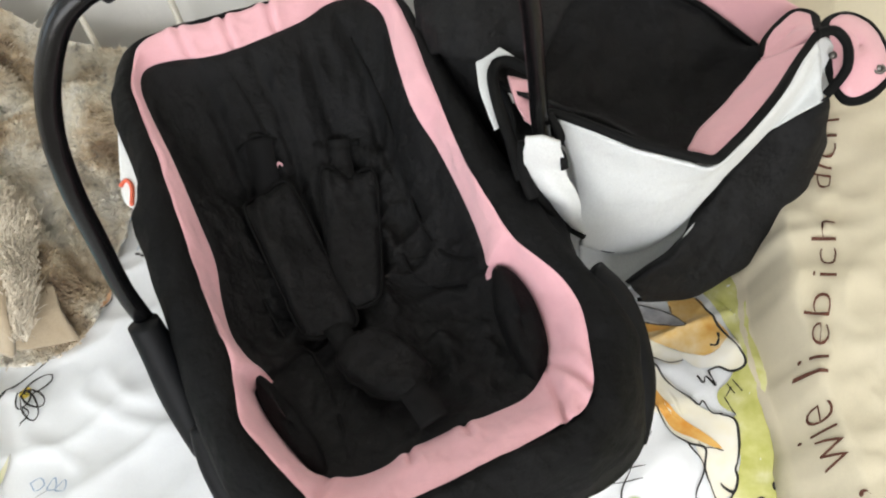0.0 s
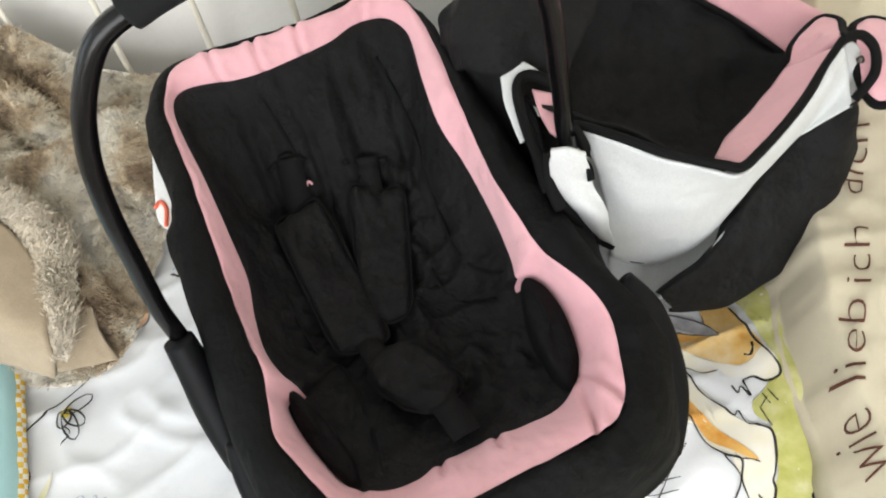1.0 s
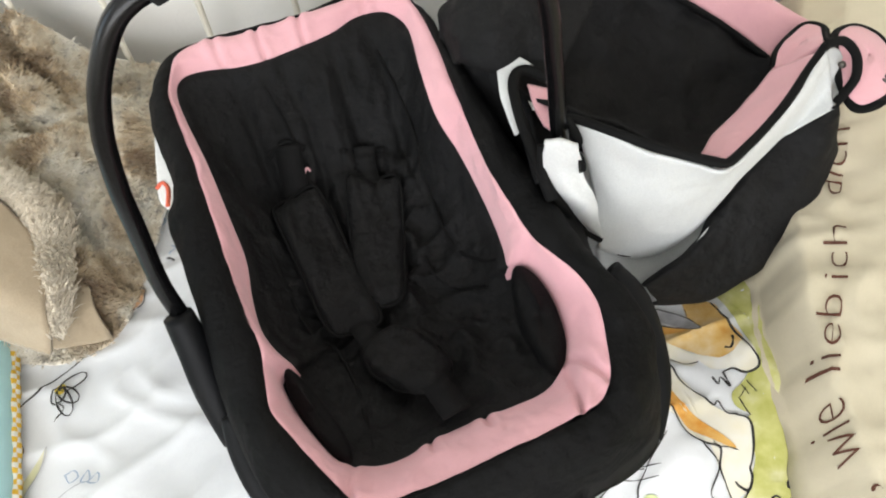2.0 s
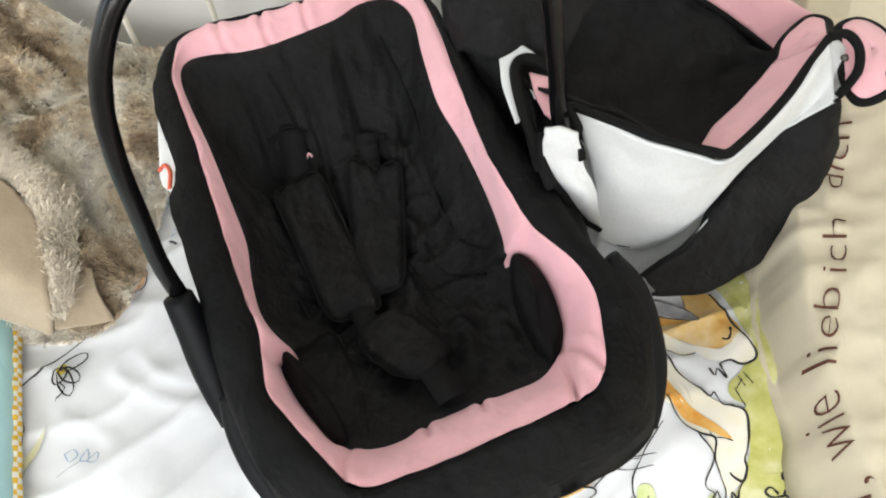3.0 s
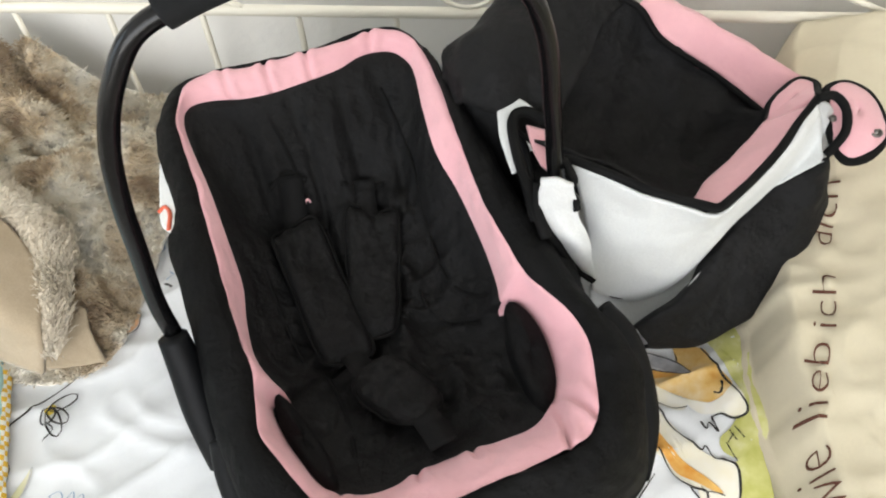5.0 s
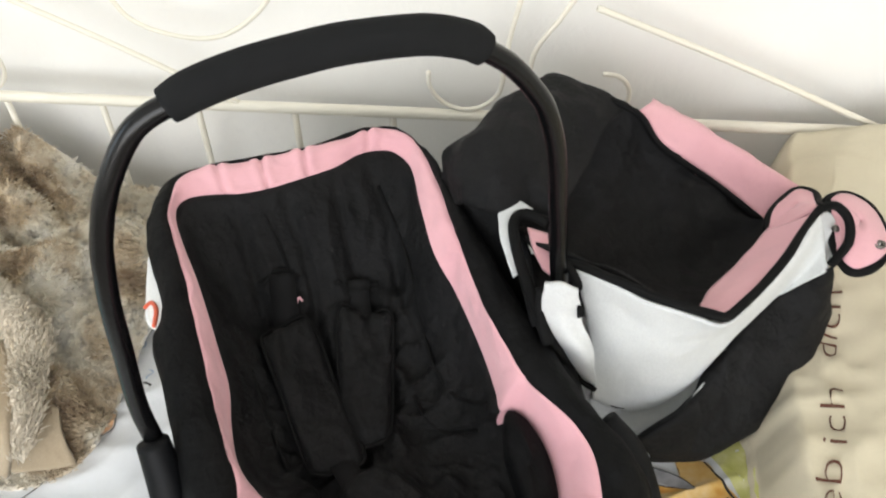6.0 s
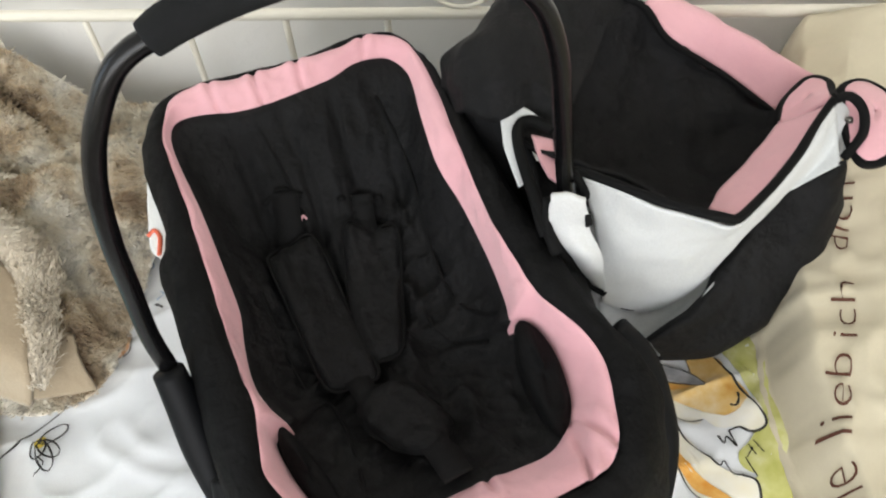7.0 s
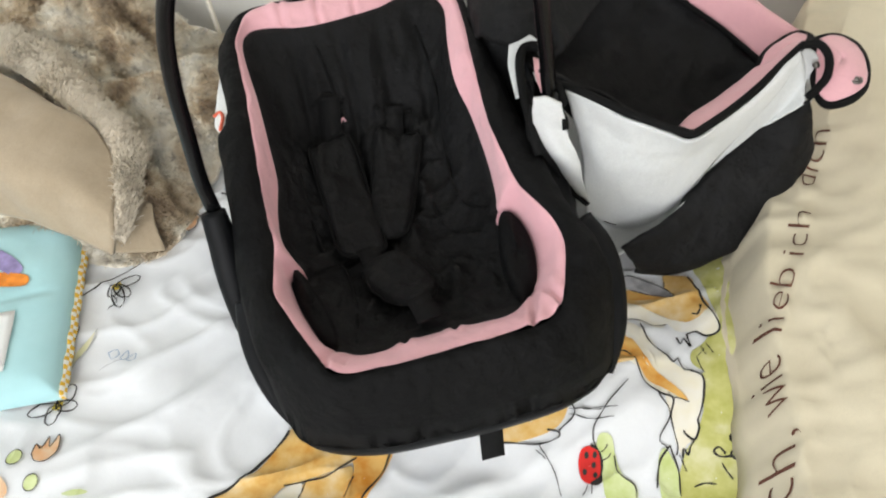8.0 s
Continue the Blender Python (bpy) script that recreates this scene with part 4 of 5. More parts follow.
# white care tag beside the cover
tag = patch([[(-0.203, 0.310, 0.236), (-0.219, 0.307, 0.232)], [(-0.203, 0.26, 0.236), (-0.225, 0.256, 0.229)], [(-0.200, 0.205, 0.237), (-0.229, 0.215, 0.227)], [(-0.208, 0.186, 0.235), (-0.216, 0.188, 0.231)]], 20, 10, 0.001)
tag_ob = thicken(part("care_tag", tag, M_PAPER, seat, "white care tag with a red mark"), 0.0012)
part("tag_mark", tube([(-0.229, 0.232, 0.2285), (-0.221, 0.236, 0.2305), (-0.2165, 0.222, 0.2325), (-0.221, 0.200, 0.231)], 0.0024, 20, 6), M_TAG_RED, tag_ob)
# adjuster strap under the front
c = [(0.031, -0.185, 0.075), (0.031, -0.196, 0.045), (0.030, -0.204, 0.018), (0.029, -0.212, 0.000)]
part("adjuster_strap", grid([[(x - 0.014, y, z), (x + 0.014, y + 0.001, z)] for x, y, z in spline(c, 14)]), M_WEBBING, seat, "black webbing adjuster strap")
thicken(bpy.data.objects["adjuster_strap"], 0.003)
# ---- canopy and boot cover lying beside the seat ----
canopy = thing("canopy_and_boot_cover", pose(0, 0, 0), "black canopy with white lined boot cover and pink trim", "seat cover")
TRIM = [(0.053, 0.560, 0.288), (0.064, 0.556, 0.290), (0.095, 0.541, 0.289), (0.133, 0.525, 0.284), (0.172, 0.516, 0.277), (0.194, 0.514, 0.272), (0.204, 0.5135, 0.269), (0.212, 0.516, 0.268), (0.224, 0.527, 0.269), (0.250, 0.554, 0.272), (0.280, 0.590, 0.277), (0.306, 0.628, 0.281), (0.331, 0.662, 0.286)]
part("trim", tube(TRIM, 0.0050, 90, 10), M_BINDING, canopy, "black binding along the boot's edge")
white = patch([
    [(0.064, 0.556, 0.287), (0.100, 0.538, 0.285), (0.140, 0.522, 0.280), (0.180, 0.514, 0.273), (0.210, 0.514, 0.265), (0.240, 0.543, 0.268), (0.275, 0.584, 0.273), (0.306, 0.626, 0.278), (0.331, 0.660, 0.284)],
    [(0.085, 0.549, 0.200), (0.116, 0.533, 0.190), (0.159, 0.530, 0.180), (0.195, 0.534, 0.190), (0.222, 0.540, 0.220), (0.244, 0.549, 0.245), (0.273, 0.577, 0.262), (0.305, 0.616, 0.276), (0.331, 0.653, 0.283)],
    [(0.097, 0.531, 0.115), (0.125, 0.533, 0.090), (0.161, 0.537, 0.085), (0.194, 0.543, 0.110), (0.223, 0.554, 0.150), (0.247, 0.566, 0.190), (0.275, 0.582, 0.225), (0.306, 0.614, 0.262), (0.330, 0.646, 0.281)],
    [(0.100, 0.548, 0.090), (0.128, 0.550, 0.066), (0.164, 0.555, 0.062), (0.195, 0.562, 0.090), (0.222, 0.573, 0.130), (0.246, 0.584, 0.172), (0.272, 0.600, 0.210), (0.303, 0.628, 0.252), (0.328, 0.656, 0.276)],
], 44, 64, 0.0035, 13, 2)
thicken(part("boot_panel", white, M_WHITE_LINING, canopy, "white brushed lining panel"), 0.004)
flap = patch([
    [(0.027, 0.518, 0.303), (0.043, 0.515, 0.309), (0.061, 0.516, 0.303)],
    [(0.030, 0.518, 0.262), (0.047, 0.511, 0.264), (0.069, 0.515, 0.252)],
    [(0.048, 0.517, 0.220), (0.067, 0.505, 0.222), (0.089, 0.514, 0.192)],
    [(0.080, 0.530, 0.150), (0.090, 0.527, 0.142), (0.097, 0.529, 0.130)],
], 26, 18, 0.0035, 22, 4)
thicken(part("boot_flap", flap, M_WHITE_LINING, canopy, "white lined flap wrapped round the handle"), 0.004)
part("ribbon", tube([(0.052, 0.551, 0.297), (0.058, 0.539, 0.295), (0.062, 0.525, 0.293), (0.059, 0.520, 0.286), (0.065, 0.514, 0.277), (0.067, 0.508, 0.266)], 0.005, 26, 8, flat=0.5), M_BINDING, canopy, "black ribbon end")
part("flap_binding", tube([(0.026, 0.532, 0.280), (0.028, 0.515, 0.256), (0.046, 0.512, 0.214), (0.079, 0.526, 0.144), (0.098, 0.528, 0.122)], 0.0045, 40, 8), M_BINDING, canopy)
part("hem", tube([(0.098, 0.529, 0.112), (0.112, 0.531, 0.098), (0.128, 0.532, 0.086), (0.150, 0.535, 0.081)], 0.0028, 30, 8), M_BINDING, canopy)
band = patch([
    [(0.340, 0.626, 0.228), (0.312, 0.628, 0.192), (0.280, 0.612, 0.172), (0.250, 0.584, 0.152), (0.222, 0.552, 0.132), (0.198, 0.524, 0.118), (0.176, 0.505, 0.102), (0.148, 0.490, 0.080)],
    [(0.348, 0.615, 0.240), (0.338, 0.617, 0.225), (0.319, 0.618, 0.205), (0.288, 0.602, 0.185), (0.260, 0.575, 0.165), (0.235, 0.543, 0.148), (0.212, 0.517, 0.135), (0.191, 0.500, 0.120), (0.166, 0.485, 0.105), (0.151, 0.477, 0.095)],
    [(0.357, 0.619, 0.215), (0.352, 0.612, 0.190), (0.339, 0.596, 0.165), (0.320, 0.575, 0.140), (0.292, 0.549, 0.120), (0.260, 0.523, 0.105), (0.229, 0.505, 0.090), (0.196, 0.488, 0.080), (0.160, 0.477, 0.075)],
    [(0.370, 0.635, 0.170), (0.375, 0.627, 0.140), (0.367, 0.609, 0.110), (0.348, 0.576, 0.085), (0.319, 0.548, 0.065), (0.280, 0.518, 0.055), (0.236, 0.497, 0.045), (0.195, 0.489, 0.045), (0.168, 0.484, 0.050)],
    [(0.366, 0.645, 0.130), (0.366, 0.637, 0.100), (0.355, 0.620, 0.070), (0.336, 0.592, 0.045), (0.307, 0.564, 0.030), (0.270, 0.536, 0.024), (0.232, 0.515, 0.020), (0.195, 0.505, 0.020), (0.168, 0.498, 0.025)],
], 44, 70, 0.006, 15, 6)
thicken(part("boot_side", band, M_BLACK_OUTER, canopy, "black outer cloth of the boot"), 0.005)
inner = patch([
    [(0.097, 0.545, 0.085), (0.125, 0.545, 0.070), (0.161, 0.549, 0.066), (0.200, 0.560, 0.095), (0.235, 0.575, 0.140), (0.262, 0.590, 0.182), (0.290, 0.610, 0.220), (0.315, 0.632, 0.258), (0.332, 0.652, 0.278)],
    [(0.105, 0.520, 0.045), (0.145, 0.515, 0.050), (0.180, 0.525, 0.070), (0.212, 0.540, 0.100), (0.235, 0.562, 0.125), (0.265, 0.594, 0.150), (0.300, 0.620, 0.188), (0.325, 0.634, 0.222), (0.342, 0.642, 0.250)],
    [(0.125, 0.484, 0.050), (0.151, 0.481, 0.088), (0.190, 0.504, 0.114), (0.211, 0.521, 0.129), (0.234, 0.547, 0.142), (0.258, 0.580, 0.158), (0.286, 0.608, 0.178), (0.317, 0.623, 0.199), (0.346, 0.620, 0.235)],
], 24, 60, 0.003, 12, 8)
thicken(part("boot_lining", inner, M_WHITE_LINING, canopy, "white lining inside the boot"), 0.003)
# dark well of the canopy, from the boot's edge up to the hood
well = patch([
    [(-0.01, 0.640, 0.262), (0.058, 0.578, 0.280), (0.132, 0.552, 0.274), (0.196, 0.548, 0.232), (0.250, 0.622, 0.196), (0.322, 0.700, 0.215)],
    [(0.00, 0.66, 0.250), (0.080, 0.600, 0.200), (0.150, 0.580, 0.180), (0.205, 0.588, 0.178), (0.250, 0.650, 0.170), (0.316, 0.712, 0.195)],
    [(0.01, 0.72, 0.270), (0.085, 0.690, 0.215), (0.150, 0.680, 0.180), (0.215, 0.690, 0.165), (0.265, 0.715, 0.17), (0.312, 0.738, 0.200)],
    [(0.02, 0.79, 0.313), (0.085, 0.765, 0.288), (0.140, 0.770, 0.258), (0.190, 0.775, 0.233), (0.250, 0.770, 0.206), (0.306, 0.748, 0.195)],
    [(0.03, 0.815, 0.333), (0.095, 0.800, 0.326), (0.145, 0.790, 0.313), (0.178, 0.785, 0.278), (0.250, 0.785, 0.223), (0.315, 0.765, 0.183)],
], 60, 70, 0.011, 12, 5)
thicken(part("canopy_lining", well, M_BLACK_OUTER, canopy, "black cotton inside of the canopy"), 0.004)
hood = patch([
    [(-0.090, 0.700, 0.255), (-0.060, 0.655, 0.275), (-0.018, 0.640, 0.275), (0.012, 0.648, 0.262), (0.036, 0.640, 0.262)],
    [(-0.085, 0.712, 0.297), (-0.050, 0.685, 0.322), (-0.010, 0.670, 0.317), (0.025, 0.675, 0.302), (0.055, 0.660, 0.272)],
    [(-0.068, 0.735, 0.307), (-0.030, 0.730, 0.342), (0.010, 0.725, 0.342), (0.045, 0.725, 0.327), (0.080, 0.710, 0.282)],
    [(-0.040, 0.770, 0.307), (-0.010, 0.775, 0.342), (0.030, 0.780, 0.352), (0.075, 0.775, 0.342), (0.110, 0.770, 0.317)],
    [(-0.030, 0.830, 0.232), (0.000, 0.835, 0.282), (0.040, 0.838, 0.312), (0.095, 0.830, 0.307), (0.150, 0.810, 0.297)],
    [(-0.020, 0.850, 0.10), (0.010, 0.860, 0.10), (0.050, 0.865, 0.10), (0.110, 0.86, 0.10), (0.170, 0.84, 0.10)],
], 60, 60, 0.009, 17, 9)
thicken(part("hood", hood, M_BLACK_OUTER, canopy, "black puckered canopy hood"), 0.005)
part("hood_binding", tube([(0.110, 0.800, 0.326), (0.146, 0.786, 0.314), (0.176, 0.777, 0.277), (0.252, 0.779, 0.221), (0.310, 0.750, 0.190)], 0.004, 50, 8), M_BINDING, canopy)
pink_band = patch([
    [(0.142, 0.790, 0.316), (0.176, 0.780, 0.276), (0.252, 0.782, 0.220), (0.312, 0.752, 0.186)],
    [(0.160, 0.810, 0.318), (0.222, 0.806, 0.285), (0.295, 0.800, 0.243), (0.352, 0.775, 0.222)],
    [(0.165, 0.825, 0.295), (0.232, 0.822, 0.262), (0.305, 0.815, 0.220), (0.362, 0.79, 0.195)],
    [(0.170, 0.83, 0.12), (0.24, 0.83, 0.11), (0.315, 0.825, 0.10), (0.372, 0.80, 0.10)],
], 26, 40, 0.003, 12, 11)
thicken(part("canopy_edge", pink_band, M_PINK, canopy, "pink cotton edge of the canopy"), 0.004)
wedge = patch([
    [(0.195, 0.554, 0.240), (0.203, 0.534, 0.255), (0.208, 0.520, 0.263)],
    [(0.209, 0.578, 0.240), (0.222, 0.560, 0.257), (0.236, 0.540, 0.267)],
    [(0.233, 0.607, 0.240), (0.252, 0.590, 0.260), (0.268, 0.576, 0.273)],
    [(0.259, 0.638, 0.240), (0.280, 0.624, 0.262), (0.298, 0.617, 0.278)],
    [(0.286, 0.672, 0.242), (0.308, 0.664, 0.266), (0.326, 0.657, 0.283)],
], 34, 16, 0.0025, 16, 13)
thicken(part("boot_facing", wedge, M_PINK, canopy, "pink cotton facing inside the boot"), 0.003)


def rimmed_tab(name, outline, lift, label, bound=None):
    c = spline(outline, 60, True)
    mid = c.mean(0)
    rows = [[rough_up(mid + (p - mid) * k + np.array([0, 0, lift * (1 - k * k)]), 0.0015, 30, 2) for p in c] for k in (1, 0.8, 0.55, 0.3, 0.03)]
    ob = thicken(part(name, grid(rows, True), M_PINK, canopy, label), 0.004)
    part("tab_binding", tube(bound or outline, 0.0055, 80, 10, bound is None), M_BINDING, ob)
    return ob


tab = rimmed_tab("tab", [(0.352, 0.690, 0.266), (0.362, 0.708, 0.264), (0.384, 0.718, 0.260), (0.406, 0.706, 0.255), (0.414, 0.676, 0.250), (0.408, 0.640, 0.246), (0.388, 0.618, 0.242), (0.364, 0.615, 0.240), (0.354, 0.645, 0.248)], 0.012, "pink fastening tab with black binding")
part("snap", tube([(0.398, 0.642, 0.2555), (0.398, 0.642, 0.2585), (0.398, 0.642, 0.260)], lambda u: 0.0045 * (1 - 0.5 * u), 6, 16), M_STEEL, tab, "small metal snap button")
part("snap_ring", tube([(0.398 + 0.0058 * math.cos(a), 0.642 + 0.0058 * math.sin(a), 0.2565) for a in np.linspace(0, 6.28, 13)[:-1]], 0.0018, 30, 8, True), M_STEEL, tab)
LOOP = [(0.294, 0.684, 0.232), (0.300, 0.705, 0.236), (0.316, 0.727, 0.238), (0.340, 0.748, 0.240), (0.355, 0.735, 0.246), (0.348, 0.706, 0.258), (0.338, 0.676, 0.276)]
rimmed_tab("tab", LOOP + [(0.318, 0.668, 0.262), (0.300, 0.668, 0.242)], 0.002, "pink loop tab with black binding", LOOP)
under = patch([[(0.330, 0.668, 0.283), (0.350, 0.672, 0.270), (0.362, 0.66, 0.250)], [(0.338, 0.655, 0.262), (0.354, 0.658, 0.25), (0.360, 0.650, 0.238)], [(0.335, 0.645, 0.225), (0.352, 0.648, 0.22), (0.358, 0.645, 0.215)]], 16, 16, 0.002, 20, 3)
thicken(part("tab_lining", under, M_WHITE_LINING, canopy, "white lining behind the tab"), 0.003)
part("lining_snap", tube([(0.3515, 0.6535, 0.2655), (0.3515, 0.653, 0.2675), (0.3515, 0.6525, 0.269)], lambda u: 0.0046 * (1 - 0.4 * u), 6, 16), M_STEEL, canopy, "small metal snap on the lining")
part("tab_loop", tube([(0.331, 0.662, 0.287), (0.350, 0.668, 0.286), (0.363, 0.657, 0.277), (0.364, 0.640, 0.263), (0.356, 0.630, 0.251), (0.345, 0.620, 0.243)], 0.0052, 50, 10), M_BINDING, canopy)
# side opening by the handle
side = patch([[(-0.082, 0.722, 0.258), (-0.050, 0.676, 0.272), (-0.014, 0.652, 0.276), (0.018, 0.612, 0.256), (0.034, 0.535, 0.235), (0.080, 0.530, 0.14)], [(-0.09, 0.68, 0.12), (-0.05, 0.63, 0.12), (0.0, 0.60, 0.12), (0.03, 0.56, 0.12), (0.05, 0.50, 0.12), (0.09, 0.50, 0.08)], [(-0.08, 0.66, 0.02), (-0.04, 0.61, 0.02), (0.02, 0.57, 0.02), (0.05, 0.53, 0.02), (0.07, 0.49, 0.02), (0.11, 0.49, 0.03)]], 20, 40, 0.004, 14, 3)
thicken(part("canopy_side", side, M_BLACK_OUTER, canopy, "black side cloth of the canopy"), 0.004)
slit = patch([[(-0.019, 0.672, 0.281), (0.006, 0.656, 0.284), (0.026, 0.640, 0.282)], [(-0.018, 0.640, 0.277), (-0.008, 0.639, 0.278), (-0.001, 0.644, 0.277)], [(-0.014, 0.605, 0.268), (-0.006, 0.605, 0.268), (0.000, 0.608, 0.265)], [(-0.001, 0.570, 0.253), (0.002, 0.572, 0.253), (0.005, 0.577, 0.253)]], 26, 12, 0.0015, 20, 7)
thicken(part("slit_facing", slit, M_WHITE_LINING, canopy, "white lining at the side slit"), 0.003)
part("slit_binding", tube([(0.036, 0.630, 0.277), (0.016, 0.640, 0.281), (0.002, 0.635, 0.281), (-0.001, 0.615, 0.277), (0.007, 0.576, 0.269), (0.019, 0.543, 0.257), (0.030, 0.513, 0.245), (0.037, 0.504, 0.228)], 0.0062, 60, 10), M_BINDING, canopy)
thicken(part("slit_lining", patch([[(0.014, 0.625, 0.272), (0.036, 0.622, 0.268)], [(0.021, 0.597, 0.268), (0.038, 0.593, 0.264)], [(0.030, 0.574, 0.262), (0.038, 0.568, 0.260)]], 14, 12, 0.0015), M_PINK, canopy, "pink lining seen through the side slit"), 0.003)
thicken(part("slit_backing", patch([[(0.000, 0.612, 0.242), (0.046, 0.615, 0.246)], [(0.010, 0.570, 0.238), (0.050, 0.570, 0.244)], [(0.020, 0.522, 0.228), (0.050, 0.530, 0.238)]], 14, 12, 0.002), M_BLACK_OUTER, canopy, "black cloth behind the side slit"), 0.003)
# ---- faux fur throw, turned back to show its suede side ----
def throw_edge(y):
    return float(np.interp(y, [0.42, 0.45, 0.48, 0.53, 0.62, 0.72, 0.82, 0.93], [-0.58, -0.520, -0.500, -0.495, -0.495, -0.48, -0.47, -0.46]))


def throw_z(x, y):
    e = throw_edge(y)
    side = sstep(0.0, 0.06, e - x)
    p = Vector((x, y, 0))
    # long soft folds running down towards the bed's front, with sharp valleys between
    w = noise.noise_vector(Vector((x * 5, y * 5, 2)))
    s = (x * 0.50 + y * 0.86) / 0.105 + 0.75 * w.x + 0.35 * noise.noise(p * 13)
    g = (x * 0.9 - y * 0.4) / 0.24 + 0.9 * w.y
    fold = abs(math.sin(math.pi * s)) ** 0.65
    swell = abs(math.sin(math.pi * g)) ** 0.7
    z = 0.012 + 0.072 * fold * (0.5 + 0.5 * swell) + 0.030 * swell + 0.016 * noise.noise(p * 11 + Vector((4, 4, 0)))
    z += 0.05 * sstep(0.66, 0.9, y) * sstep(-0.5, -0.75, x)
    z *= 1 - 0.65 * sstep(0.72, 0.92, y) * sstep(-0.78, -0.58, x)
    return 0.006 + max(0.0, z) * (0.25 + 0.75 * side) * sstep(0.425, 0.49, y)


def tufts(spots, length, lean, seed, name, parent, label=""):
    """Loose strands of fur, each a thin tapering blade."""
    rnd = random.Random(seed)
    verts, faces = [], []
    for x, y, z, nx, ny, nz in spots:
        for _ in range(3):
            ox, oy = rnd.gauss(0, 0.003), rnd.gauss(0, 0.003)
            w = noise.noise_vector(Vector((x, y, z)) * 16)
            d = Vector((nx, ny, nz)) * 0.55 + Vector((lean[0] + w.x * 0.9 + rnd.gauss(0, 0.25), lean[1] + w.y * 0.9 + rnd.gauss(0, 0.25), 0.10))
            d.normalize()
            l = length * rnd.uniform(0.6, 1.25)
            s = d.cross(Vector((rnd.random() - 0.5, rnd.random() - 0.5, 1))).normalized() * rnd.uniform(0.0005, 0.0011)
            b = Vector((x + ox, y + oy, z - 0.001))
            m = b + d * l * 0.6
            t = b + d * l - Vector((0, 0, l * 0.18))
            k = len(verts)
            verts += [b - s, b + s, m + s * 0.8, m - s * 0.8, t]
            faces += [(k, k + 1, k + 2, k + 3), (k + 3, k + 2, k + 4)]
    me = bpy.data.meshes.new(name)
    me.from_pydata([tuple(v) for v in verts], [], faces)
    me.materials.append(M_FUR)
    ob = new(name, me)
    ob.parent = parent
    tagged(ob, label, kind="stuff")
    return ob


ys = np.linspace(0.425, 0.94, 110)
rows = [[(x, y, throw_z(x, y)) for x in throw_edge(y) - 0.62 * np.linspace(1, 0, 130) ** 1.15] for y in ys]
throw = thicken(part("fur_throw", grid(rows), M_FUR), 0.012)
tagged(throw, "brown faux fur throw with tan suede backing, folded over", "blanket")
rnd = random.Random(5)
spots = []
for _ in range(42000):
    y = rnd.uniform(0.43, 0.935)
    x = throw_edge(y) - rnd.random() ** 1.3 * 0.62
    z = throw_z(x, y)
    gx, gy = (throw_z(x + 0.004, y) - z) / 0.004, (throw_z(x, y + 0.004) - z) / 0.004
    n = Vector((-gx, -gy, 1)).normalized()
    spots.append((x, y, z, n.x, n.y, n.z))
tufts(spots, 0.011, (0.25, -0.35), 7, "fur", throw, "soft brown fur pile")
# the turned-back part, suede side up
TURN_BACK = Vector((-0.032, 0.014, 0.0))
turned = patch([
    [(-1.10, 0.70, 0.15), (-0.95, 0.705, 0.155), (-0.85, 0.675, 0.15), (-0.76, 0.635, 0.14), (-0.69, 0.605, 0.13)],
    [(-1.10, 0.62, 0.17), (-0.92, 0.60, 0.175), (-0.80, 0.585, 0.17), (-0.68, 0.575, 0.155), (-0.60, 0.560, 0.125)],
    [(-1.10, 0.54, 0.165), (-0.92, 0.52, 0.17), (-0.78, 0.51, 0.165), (-0.64, 0.505, 0.150), (-0.548, 0.495, 0.115)],
    [(-1.10, 0.475, 0.14), (-0.92, 0.465, 0.145), (-0.77, 0.46, 0.14), (-0.62, 0.450, 0.130), (-0.522, 0.428, 0.095)],
    [(-1.10, 0.455, 0.06), (-0.92, 0.45, 0.06), (-0.77, 0.445, 0.06), (-0.635, 0.430, 0.06), (-0.530, 0.405, 0.040)],
], 60, 80, 0.011, 7, 3)
bmesh.ops.translate(turned, vec=TURN_BACK, verts=turned.verts)
backing = thicken(part("backing", turned, M_SUEDE, throw, "smooth tan suede backing"), 0.008)
# fringe of pale fur along the turned edge
fringe_in = spline([(-0.90, 0.715, 0.15), (-0.76, 0.655, 0.14), (-0.67, 0.605, 0.13), (-0.60, 0.568, 0.125), (-0.55, 0.505, 0.115), (-0.525, 0.44, 0.10), (-0.528, 0.415, 0.06)], 60)
fringe_out = spline([(-0.86, 0.80, 0.13), (-0.72, 0.72, 0.125), (-0.63, 0.640, 0.115), (-0.535, 0.572, 0.112), (-0.515, 0.520, 0.10), (-0.505, 0.455, 0.08), (-0.520, 0.420, 0.05)], 60)
fringe_in, fringe_out = fringe_in + np.array(TURN_BACK), fringe_out + np.array(TURN_BACK)
rows = [[Vector(a + (b - a) * k) + Vector((0, 0, 0.018 * math.sin(math.pi * k))) for a, b in zip(fringe_in, fringe_out)] for k in np.linspace(0, 1, 8)]
M_PALE_FUR = cloth("pale_fur_edge", (0.66, 0.56, 0.42), (0.82, 0.74, 0.60), 0.9, 0.2, 300, 60, 0.004, 0.002)
part("fur_edge", grid(rows), M_PALE_FUR, throw, "pale fur edge of the throw")
edge_spots = []
for _ in range(3800):
    i, k = rnd.uniform(0, 58.9), rnd.random()
    a = fringe_in[int(i)] + (fringe_in[int(i) + 1] - fringe_in[int(i)]) * (i % 1)
    b = fringe_out[int(i)] + (fringe_out[int(i) + 1] - fringe_out[int(i)]) * (i % 1)
    p = a + (b - a) * k
    d = Vector(b - a).normalized()
    edge_spots.append((p[0], p[1], p[2] + 0.018 * math.sin(math.pi * k), d.x * 0.8, d.y * 0.8, 0.6))
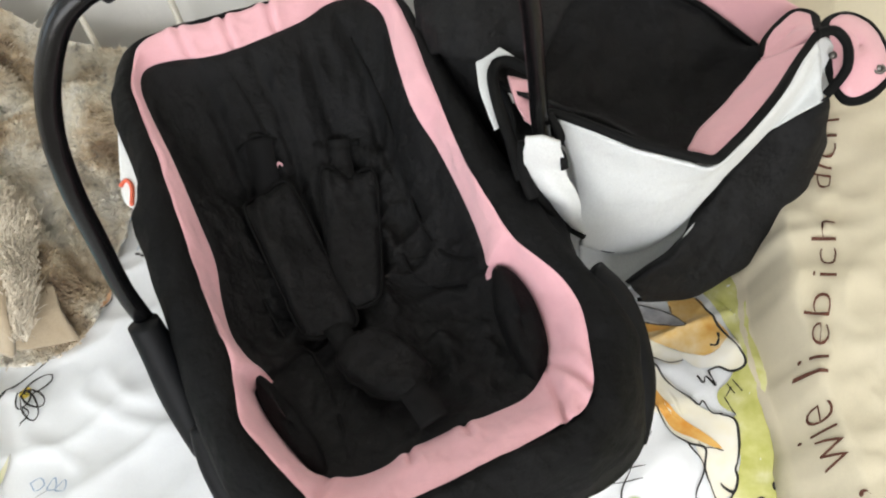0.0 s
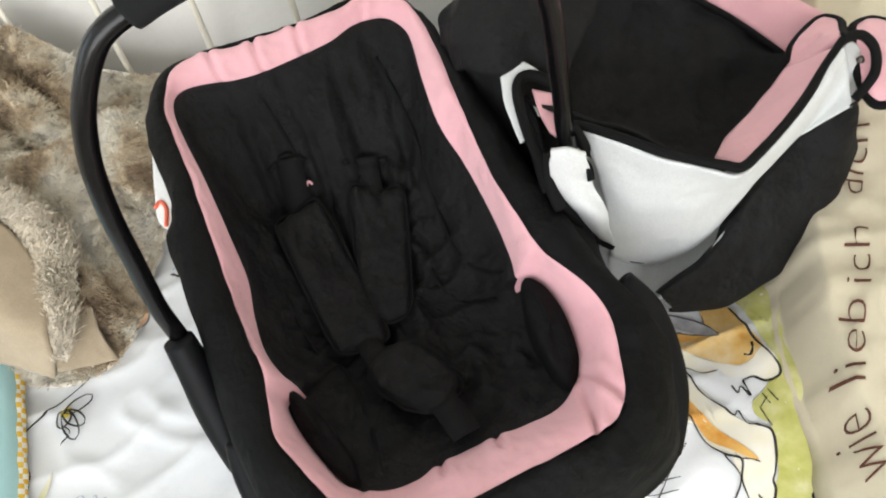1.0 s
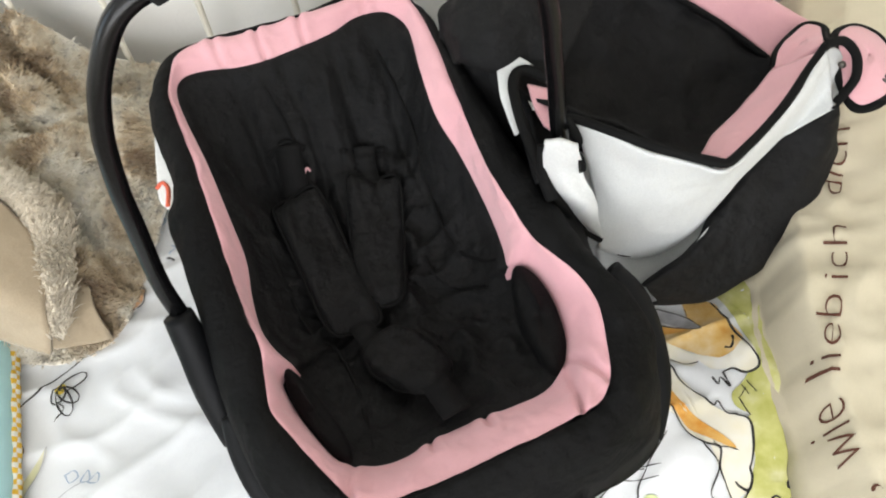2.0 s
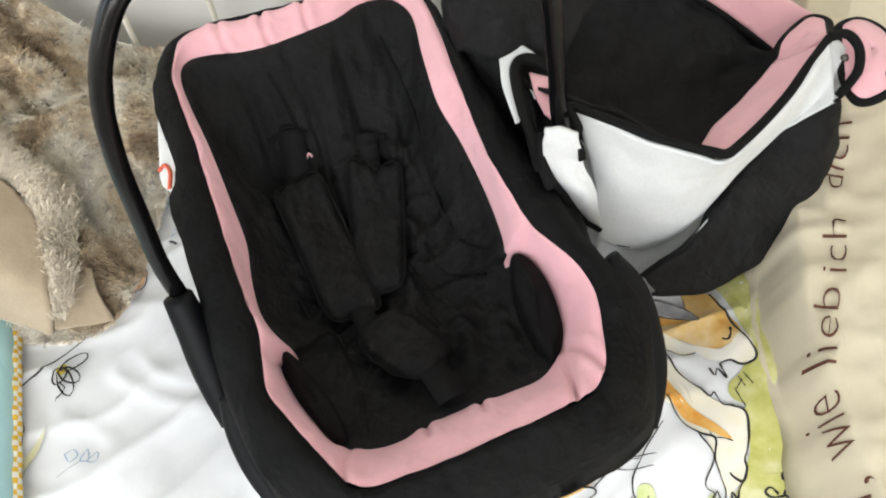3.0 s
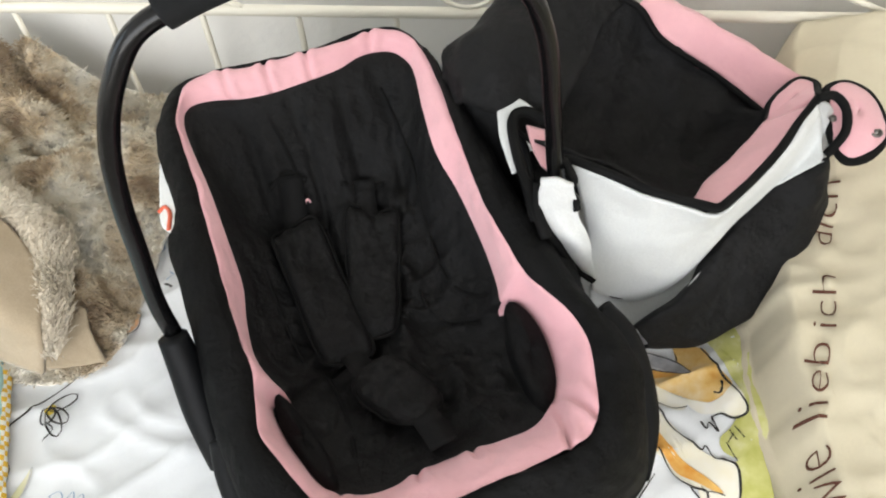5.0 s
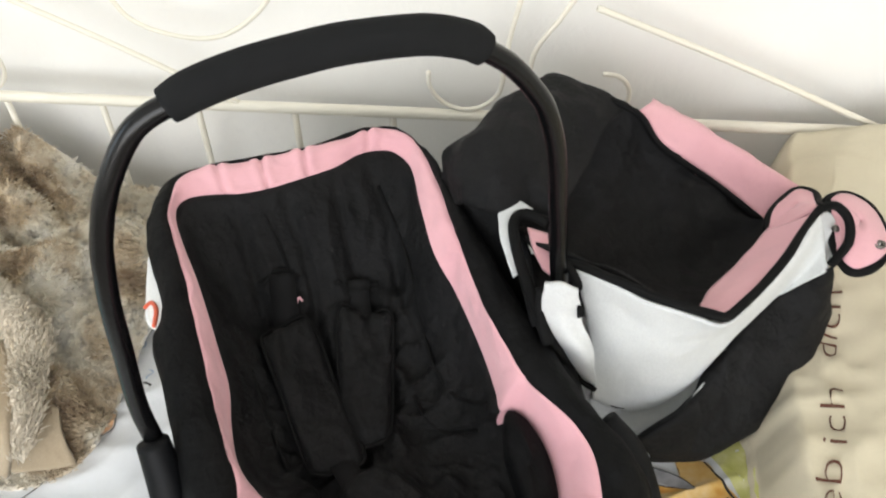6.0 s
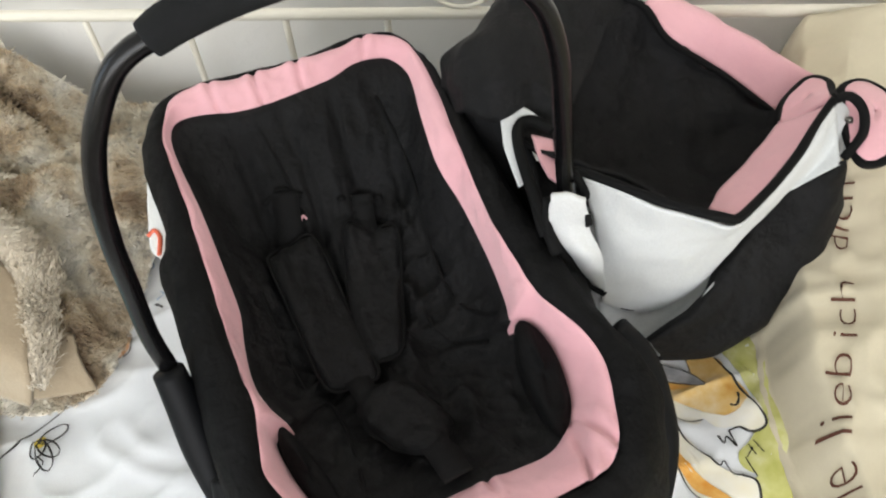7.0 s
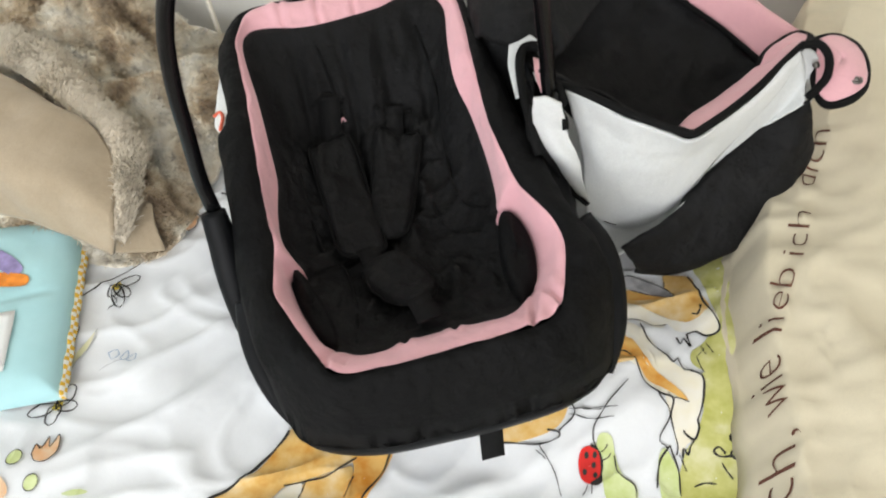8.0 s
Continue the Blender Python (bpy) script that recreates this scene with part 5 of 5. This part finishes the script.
pale = tufts(edge_spots, 0.013, (0.1, -0.05), 11, "edge_fur", throw, "pale fringe of fur")
pale.data.materials.clear()
pale.data.materials.append(M_PALE_FUR)
corner = patch([[(-0.600, 0.438, 0.020), (-0.560, 0.438, 0.022), (-0.508, 0.452, 0.022)], [(-0.570, 0.462, 0.048), (-0.545, 0.470, 0.052), (-0.522, 0.472, 0.048)], [(-0.555, 0.490, 0.062), (-0.542, 0.500, 0.070), (-0.532, 0.498, 0.068)]], 16, 16, 0.003, 16, 3)
thicken(part("backing_corner", corner, M_SUEDE, throw, "tan suede corner"), 0.006)


# ---- pale blue cushion with checked edging ----
blue = thing("cushion", pose(-0.602, 0.351, 0.0, 0, 0, 20.4), "pale blue cotton cushion with yellow checked edging", "cushion")


def cushion_top(x, y):
    """x runs from the checked edge (0) into the cushion, y along that edge."""
    e = min(1.0, max(0.0, min(-x / 0.05, (0.160 - abs(y)) / 0.045)))
    q = 0.020 + 0.026 * math.sqrt(1 - (1 - e) ** 2.2)
    q += 0.004 * noise.noise(Vector((x * 14, y * 22, 1))) * e - 0.005 * math.exp(-(((y - 0.005 - 0.06 * x) / 0.006) ** 2)) * e
    return q


rows = [[(x, y, cushion_top(x, y)) for x in np.linspace(0, -0.34, 70)] for y in np.linspace(-0.160, 0.160, 60)]
under_rows = [[(x, y, 0.012) for x in np.linspace(0, -0.34, 70)] for y in np.linspace(0.160, -0.160, 60)]
part("cover", grid([under_rows[-1]] + rows + [under_rows[0]]), M_BLUE, blue)
rows = [[(0.000 + 0.0065 * k, y, 0.024 - 0.010 * k * k + 0.002 * math.sin(y * 160)) for k in np.linspace(0, 1, 6)] for y in np.linspace(-0.161, 0.161, 60)]
thicken(part("edging", grid(rows), M_CHECK, blue, "yellow and white checked edging"), 0.006)


def on_cushion(x, y, lift):
    return (x, y, cushion_top(x, y) + lift)


def cushion_spot(name, pts, material):
    ink_area(name, pts, material, blue, 0.002, on_cushion, 4)


cushion_spot("print_spot", [(-0.130, 0.105), (-0.092, 0.078), (-0.070, 0.050), (-0.082, 0.040), (-0.115, 0.066)], M_PURPLE)
cushion_spot("print_spot", [(-0.125, 0.052), (-0.095, 0.048), (-0.062, 0.036), (-0.062, 0.020), (-0.090, 0.022), (-0.120, 0.030)], M_ORANGE)
cushion_spot("print_spot", [(-0.165, 0.085), (-0.130, 0.080), (-0.112, 0.060), (-0.150, 0.050)], M_PINK)
label_rows = [[on_cushion(x, y, 0.003) for x in np.linspace(-0.066, -0.15, 8)] for y in np.linspace(-0.125, -0.028, 10)]
thicken(part("label", grid(label_rows), M_PAPER, blue, "blank white card label"), 0.001)
